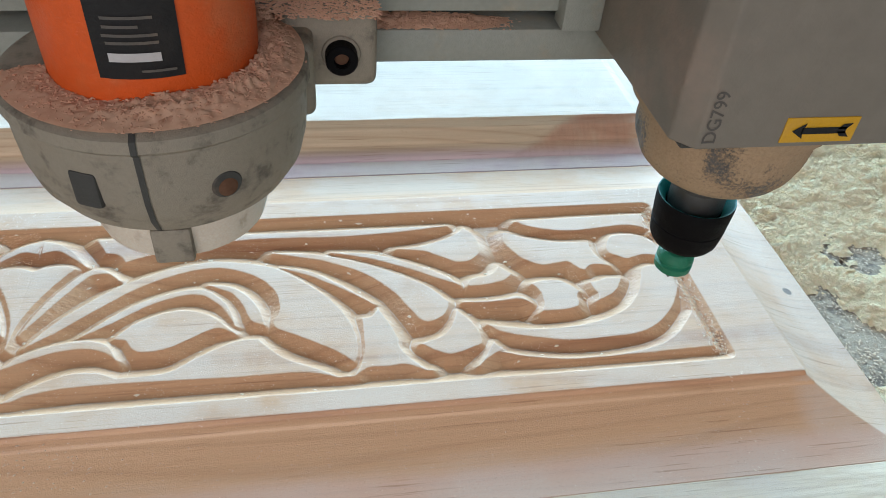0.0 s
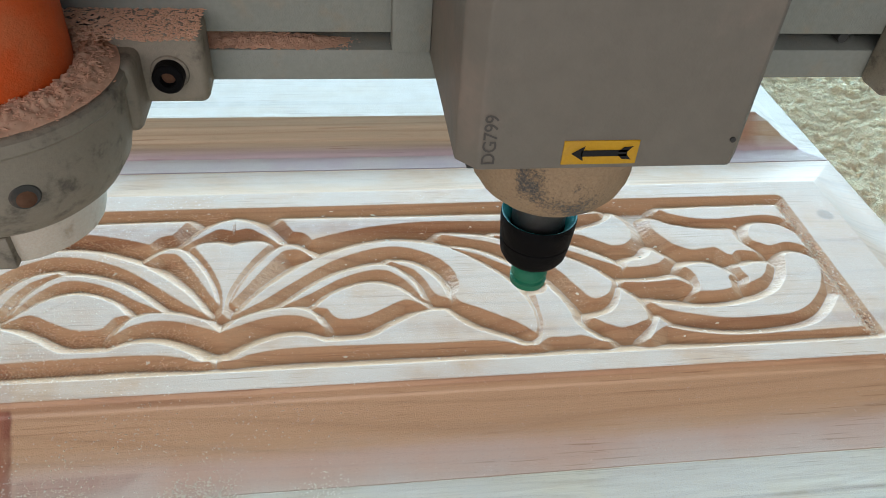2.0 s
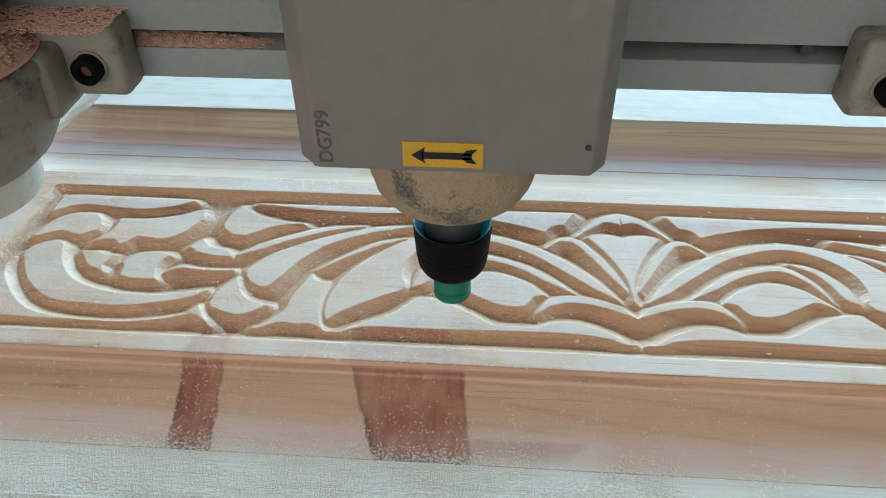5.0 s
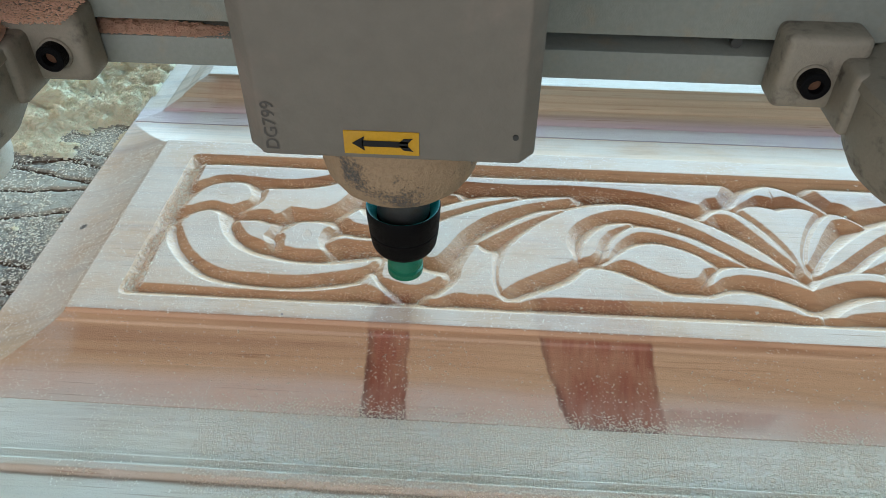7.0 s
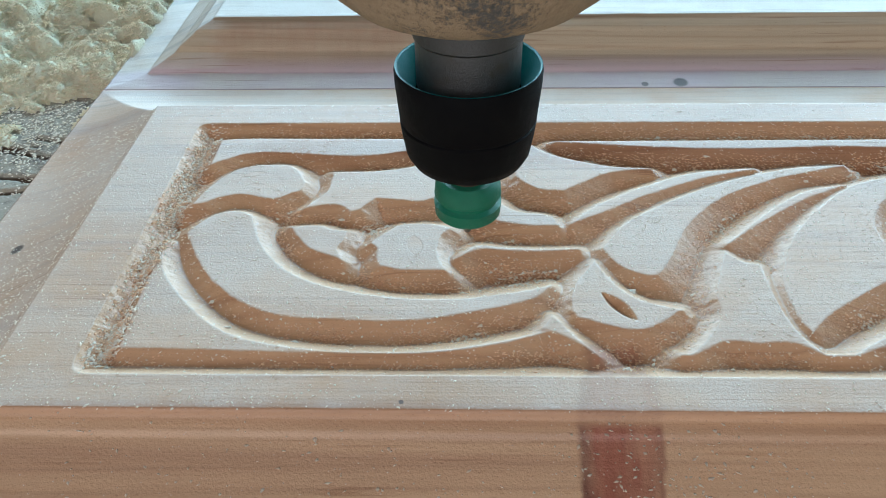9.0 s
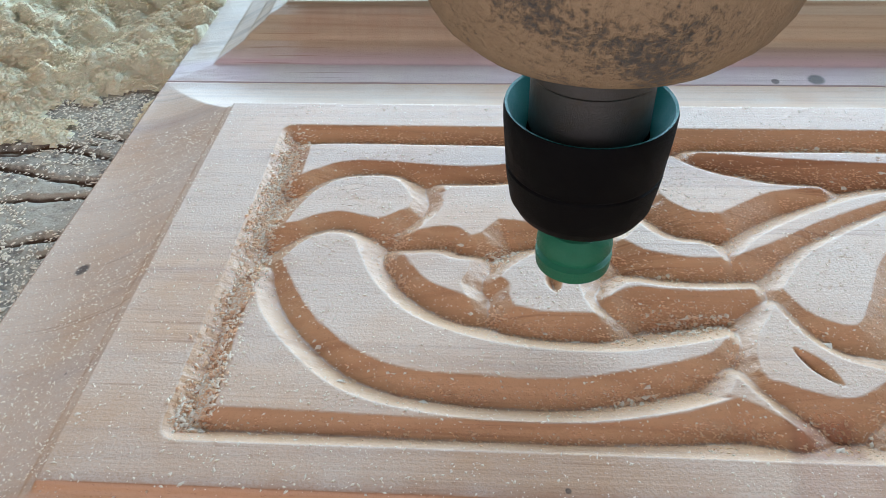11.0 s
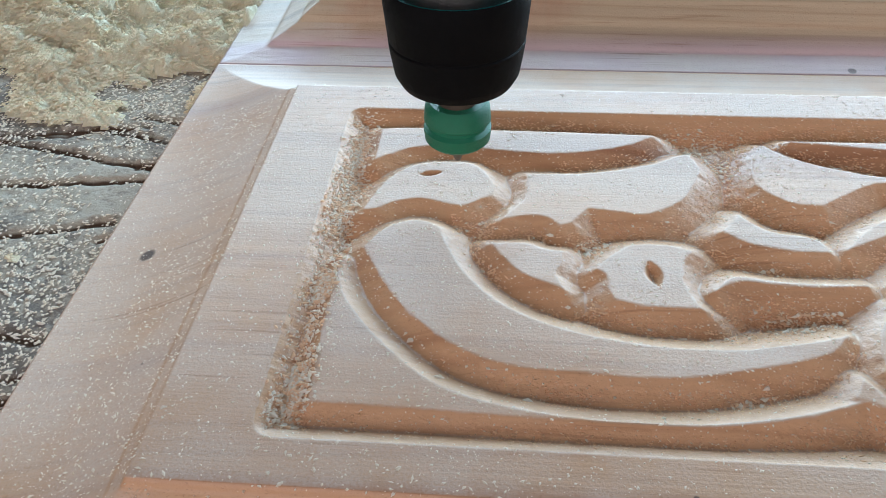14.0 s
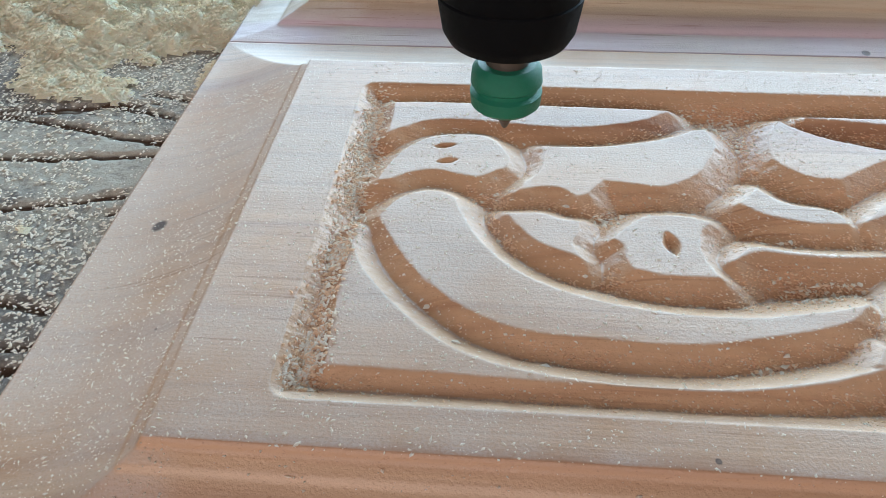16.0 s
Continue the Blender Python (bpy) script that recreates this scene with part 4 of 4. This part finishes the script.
bmesh.ops.recalc_face_normals(am, faces=am.faces)
part("arrow", am, INK, label_ob, "black arrow pointing along the beam", False)
tc = bpy.data.curves.new("marking", "FONT")
tc.body, tc.size, tc.align_x, tc.offset = "DG799", 0.0058, "LEFT", 0.00004
tob = new("marking_source", tc)
tme = bpy.data.meshes.new_from_object(tob.evaluated_get(bpy.context.evaluated_depsgraph_get()))
bpy.data.objects.remove(tob)
tme.materials.clear()
tme.materials.append(PRINT)
mk = new("marking", tme)
mk.parent = guard
mk.matrix_local = Matrix.Translation((-0.0326, yf - 0.0003, 0.0990)) @ Euler((radians(90), radians(-90), 0)).to_matrix().to_4x4()
for rx, rz in ((0.0408, 0.1068),):
    part("rivet", rod_bm((rx, yf - 0.0006, rz), (rx, yf + 0.001, rz), 0.0009, 12), DARK_METAL, guard)

# slotted cross beam that carries the spindles
BEAM_Y = 0.034
beam = part("cross_beam", box_bm(-0.52, 0.52, BEAM_Y, 0.075, 0.0840, 0.0965, 0.0008), BEAM, head, "grey-green slotted cross beam")
part("beam_plate", box_bm(-0.52, 0.52, BEAM_Y - 0.001, 0.075, 0.1037, 0.175, 0.0008), BEAM, beam)
part("slot_back", box_bm(-0.52, 0.52, BEAM_Y + 0.020, 0.074, 0.0960, 0.1040), SLOT, beam, "greenish floor of the slot, darkened for its shade")
part("stop_block", box_bm(-0.0580, -0.0437, 0.0255, BEAM_Y + 0.002, 0.0995, 0.150, 0.0008), BEAM, head, "small grey block beside the guard")
sx_ = np.linspace(-0.128, -0.056, 120)
sy_ = np.linspace(BEAM_Y + 0.0005, BEAM_Y + 0.0105, 18)
SX, SY = np.meshgrid(sx_, sy_, indexing="ij")
sz = 0.0961 + 0.0034 * np.clip(0.25 + (SY - BEAM_Y) / 0.009, 0, 1) * np.clip((-0.066 - SX) / 0.05, 0.04, 1) * (0.4 + rng_noise(SX, SY, 420.0, 3, 71))
sd = new("slot_sawdust", grid_mesh("slot_sawdust", sx_, sy_, sz, DUST_RED))
sd.parent = beam
tagged(sd, "reddish sawdust lying in the slot")
k = rs.rand(SX.size) < 0.5 * np.clip((-0.066 - SX.reshape(-1)) / 0.03, 0.05, 1)
sl = new("slot_dust", grains_mesh("slot_dust", np.stack([SX, SY, sz], -1).reshape(-1, 3)[k], 0.0003 + 0.0008 * rs.rand(k.sum()) ** 2, DUST_RED, rs))
sl.parent = beam
tagged(sl, "loose reddish chips in the slot")
part("slot_bolt", rod_bm((0.128, BEAM_Y + 0.004, 0.1000), (0.128, BEAM_Y + 0.012, 0.1000), 0.0022, 16), DARK_METAL, beam)


RING_DROP = -0.0068


def spindle_clamp(cx, side):
    """A cast clamp ring with its bolted lug; side: where the lug lies (1: towards greater x)."""
    R = 0.0442
    prof = [(0.0300, 0.1120), (R - 0.003, 0.1120), (R, 0.1100), (R + 0.0004, 0.1065), (R - 0.0010, 0.1050), (R - 0.0012, 0.0960), (R - 0.0016, 0.0890), (R - 0.0034, 0.0815),
            (R - 0.0075, 0.0750), (R - 0.0125, 0.0708), (R - 0.0155, 0.0690), (0.0240, 0.0690), (0.0240, 0.0720), (0.0300, 0.0760), (0.0300, 0.1120)]
    cast = part("clamp_ring", lathe_bm(prof, cx, 0.0, 96), CAST, head, "worn cast-aluminium clamp ring")
    lx0, lx1 = sorted((cx + side * 0.0360, cx + side * 0.0672))
    lug = part("clamp_lug", box_bm(lx0, lx1, 0.0185, BEAM_Y + 0.001, 0.0895, 0.1190, 0.0034, 4), CAST, cast, "cast lug bolted to the beam")
    bx_ = cx + side * 0.0550
    bo = part("lug_bolt", lathe_bm([(0.0, 0.0038), (0.0026, 0.0038), (0.0032, 0.0046), (0.0032, 0.0072), (0.0058, 0.0072), (0.0064, 0.0066), (0.0064, 0.0)], seg=32), BLACK, cast, "black socket-head bolt")
    part("socket_dust", lathe_bm([(0.0, 0.0050), (0.0020, 0.0046), (0.0031, 0.0040)], seg=18), DUST_DARK, bo)
    bo.matrix_local = Matrix.Translation((bx_, 0.0188, 0.1022)) @ Matrix.Rotation(radians(90), 4, "X") @ Matrix.Scale(0.84, 4)
    w = part("washer", lathe_bm([(0.0030, 0.0), (0.0030, 0.0012), (0.0074, 0.0012), (0.0078, 0.0006), (0.0078, 0.0)], seg=32), CAST, cast)
    w.matrix_local = Matrix.Translation((bx_, 0.0188, 0.1022)) @ Matrix.Rotation(radians(90), 4, "X") @ Matrix.Scale(0.84, 4)
    part("web", box_bm(*sorted((cx + side * 0.030, cx + side * 0.046)), 0.004, 0.026, 0.0866, 0.1118, 0.003, 3), CAST, cast)
    cast.location.z = RING_DROP
    return cast


LX = -0.1908
clamp = spindle_clamp(LX, 1)
spindle_clamp(0.2070, -1)
# split line, slot and hole in the near side of the ring
part("split", lathe_bm([(0.0404, 0.1124), (0.0414, 0.1124), (0.0446, 0.1101), (0.0450, 0.1065), (0.0436, 0.1050), (0.0434, 0.0960), (0.0430, 0.0890), (0.0412, 0.0815), (0.0371, 0.0750), (0.0320, 0.0706)], LX, 0.0, 4, -92.4, -90.2), DARK_METAL, clamp, "dark split in the ring")
a = radians(-113)
part("window", box_bm(-0.0042, 0.0042, -0.0016, 0.0016, 0.0865, 0.0985, 0.0014), DARK_METAL, clamp, "dark slot through the ring").matrix_local = Matrix.Translation((LX + 0.0421 * math.cos(a), 0.0421 * math.sin(a), 0)) @ Matrix.Rotation(a + radians(90), 4, "Z")
a = radians(-62)
hole_m = Matrix.Translation((LX + 0.0430 * math.cos(a), 0.0430 * math.sin(a), 0.0915)) @ Matrix.Rotation(a, 4, "Z") @ Matrix.Rotation(radians(90), 4, "Y")
hole = part("screw_hole", lathe_bm([(0.0, 0.0002), (0.0040, 0.0002), (0.0046, -0.0006)], seg=28), DARK_METAL, clamp, "dark screw hole")
hole.matrix_local = hole_m
part("hole_dust", lathe_bm([(0.0, 0.0010), (0.0018, 0.0008), (0.0031, 0.0001)], 0.0009, 0.0, seg=20), DUST_DARK, hole)
part("dust_skirt", lathe_bm([(0.0285, 0.0710), (0.0280, 0.0600), (0.0268, 0.0560), (0.0240, 0.0545), (0.0150, 0.0545), (0.0150, 0.0700)], LX, 0.0, 72), CREAM, head, "cream plastic skirt specked with dust").location.z = RING_DROP
part("skirt_tab", box_bm(LX - 0.006, LX + 0.006, -0.0305, -0.0255, 0.0560, 0.0695, 0.0012), CAST, head).location.z = RING_DROP
# orange motor with its black data label
motor = part("motor_body", lathe_bm([(0.0296, 0.1115), (0.0298, 0.1180), (0.0302, 0.1700), (0.0302, 0.2150), (0.0, 0.2150)], LX, 0.0, 80), ORANGE, head, "orange plastic motor body")
motor.location.z = RING_DROP
lb = part("data_label", lathe_bm([(0.0303, 0.1202), (0.0306, 0.1460)], LX, 0.0, 14, -107, -66), INK, motor, "black data label with pale bars of print")
for z, h, a0, a1 in ((0.1285, 0.0024, -100, -76), (0.1332, 0.0008, -100, -76), (0.1352, 0.0008, -101, -76), (0.1375, 0.0008, -100, -84), (0.1398, 0.0008, -100, -77), (0.1255, 0.0007, -86, -70)):
    part("print_bar", lathe_bm([(0.0309, z - 0.0032), (0.0309, z - 0.0032 + h)], LX, 0.0, 8, a0, a1), BARS if h > 0.001 else PRINT, lb)
# dust on the clamp's shoulder
ta, tr_ = np.linspace(-2.9, 1.2, 220), np.linspace(0.0298, 0.0432, 26)
TA, TR = np.meshgrid(ta, tr_, indexing="ij")
tx, ty = LX + TR * np.cos(TA), TR * np.sin(TA)
thick = np.clip(1.25 - np.abs(TR - 0.0335) / 0.0102, 0, 1) * np.clip(0.75 + 0.9 * (TA + 1.7), 0.55, 1)
tz = 0.1119 + (0.0004 + 0.0034 * thick) * thick * (0.35 + 1.1 * rng_noise(tx, ty, 520.0, 4, 81))
tv = np.stack([tx, ty, tz], -1).reshape(-1, 3)
ti = np.arange(tv.shape[0]).reshape(TA.shape)
tf = np.stack([ti[:-1, :-1], ti[:-1, 1:], ti[1:, 1:], ti[1:, :-1]], -1).reshape(-1, 4)
cd = new("clamp_sawdust", mesh_of("clamp_sawdust", tv, tf[:, ::-1], DUST_RED))
cd.parent = clamp
tagged(cd, "reddish sawdust piled on the ring's shoulder")
k = rs.rand(TA.size) < np.clip(thick.reshape(-1), 0.05, 1) * 0.75
sc = new("shoulder_dust", grains_mesh("shoulder_dust", tv[k] + rs.normal(0, 0.0003, (k.sum(), 3)), 0.0002 + 0.0006 * rs.rand(k.sum()) ** 2, DUST_RED, rs))
sc.parent = clamp
tagged(sc, "loose reddish chips on the ring's shoulder")
rx, ry = rs.uniform(-0.03, 0.0672, 3000) + LX, rs.uniform(0.008, BEAM_Y, 3000)
sel = np.hypot(rx - LX, ry) > 0.031
ld = new("lug_sawdust", grains_mesh("lug_sawdust", np.stack([rx, ry, np.full(len(rx), 0.1192)], -1)[sel], rs.uniform(0.0003, 0.0010, sel.sum()), DUST_RED, rs))
ld.parent = clamp
tagged(ld, "loose reddish sawdust on the lug")

# ---- the workshop round it: unseen, added to close the place and shape its light ----
FLOOR_Z, CEIL_Z, WX, WY = -0.85, 3.2, 4.0, 3.5
tagged(part("floor", box_bm(-WX - 6, WX + 6, -WY - 6, WY + 6, FLOOR_Z - 0.1, FLOOR_Z), CONCRETE, None, "plain concrete workshop floor"), category="floor", kind="structure")
tagged(part("ceiling", box_bm(-WX, WX, -WY, WY, CEIL_Z, CEIL_Z + 0.15), WALL, None, "plain unseen ceiling that shuts out the sky"), category="ceiling", kind="structure")
for nm, xa, xb in (("wall_west", -WX - 0.15, -WX), ("wall_east", WX, WX + 0.15)):
    tagged(part(nm, box_bm(xa, xb, -WY, WY, FLOOR_Z, CEIL_Z), WALL, None, "plain unseen plastered wall that closes the room"), category="wall", kind="structure")
for nm, ya, yb, ow, top in (("wall_north", WY, WY + 0.15, 3.4, 2.9), ("wall_south", -WY - 0.15, -WY, 3.2, 2.6)):
    bm = box_bm(-WX - 0.15, -ow, ya, yb, FLOOR_Z, CEIL_Z)
    box_bm(ow, WX + 0.15, ya, yb, FLOOR_Z, CEIL_Z, bm=bm)
    box_bm(-ow, ow, ya, yb, top, CEIL_Z, bm=bm)
    tagged(part(nm, bm, WALL, None, "plain unseen plastered wall with a wide opening to let light in"), category="wall", kind="structure")


# ---- what moves ----
def motions():
    tip = [
        (0.0, 0.2752, 0.0152, 0.0257),
        (0.6, 0.2323, 0.0126, 0.0248),
        (1.2, 0.1930, 0.0113, 0.0216),
        (2.0, 0.1350, 0.0109, 0.0184),
        (3.0, 0.0634, 0.0072, 0.0171),
        (3.5, 0.0295, 0.0065, 0.0166),
        (5.0, -0.0787, -0.0001, 0.0154),
        (5.2, -0.0933, -0.0011, 0.0165),
        (6.2, -0.1636, 0.0004, 0.0170),
        (6.5, -0.1770, 0.0028, 0.0117),
        (6.8, -0.1798, 0.0066, 0.0001),
        (7.3, -0.1746, -0.0011, 0.0047),
        (7.5, -0.1792, 0.0023, 0.0028),
        (8.0, -0.1760, -0.0060, 0.0130),
        (8.3, -0.1748, -0.0142, 0.0183),
        (8.5, -0.1837, -0.0015, 0.0146),
        (9.0, -0.2148, 0.0208, 0.0151),
        (9.2, -0.2274, 0.0309, 0.0152),
        (9.5, -0.2300, 0.0382, 0.0083),
        (9.7, -0.2239, 0.0311, 0.0049),
        (10.1, -0.2238, 0.0310, -0.0013),
        (10.8, -0.2254, 0.0273, -0.0012),
        (11.2, -0.2308, 0.0322, 0.0120),
        (11.8, -0.2692, 0.0587, 0.0139),
        (12.0, -0.2710, 0.0616, 0.0128),
        (12.5, -0.2794, 0.0698, 0.0002),
        (12.8, -0.2825, 0.0694, -0.0012),
        (13.2, -0.2770, 0.0707, -0.0006),
        (13.5, -0.2722, 0.0636, 0.0071),
        (14.0, -0.2723, 0.0634, 0.0074),
        (14.5, -0.2760, 0.0624, -0.0011),
        (15.2, -0.2783, 0.0632, -0.0003),
        (15.5, -0.2725, 0.0599, 0.0036),
        (16.0, -0.2650, 0.0564, 0.0131),
    ]
    walk(head, [(t, pose(x, y, z)) for t, x, y, z in tip])
    for ob, (cx, cy, *_), (t0, t1) in zip(PLUGS, CUTS, ((6.8, 7.3), (10.1, 10.8), (12.5, 13.1), (14.4, 15.1))):
        up, down = pose(cx, cy, 0.00002), pose(cx, cy, -0.0045)
        walk(ob, [(0.0, up), (t0, up), (t1, down), (16.0, down)])


motions()
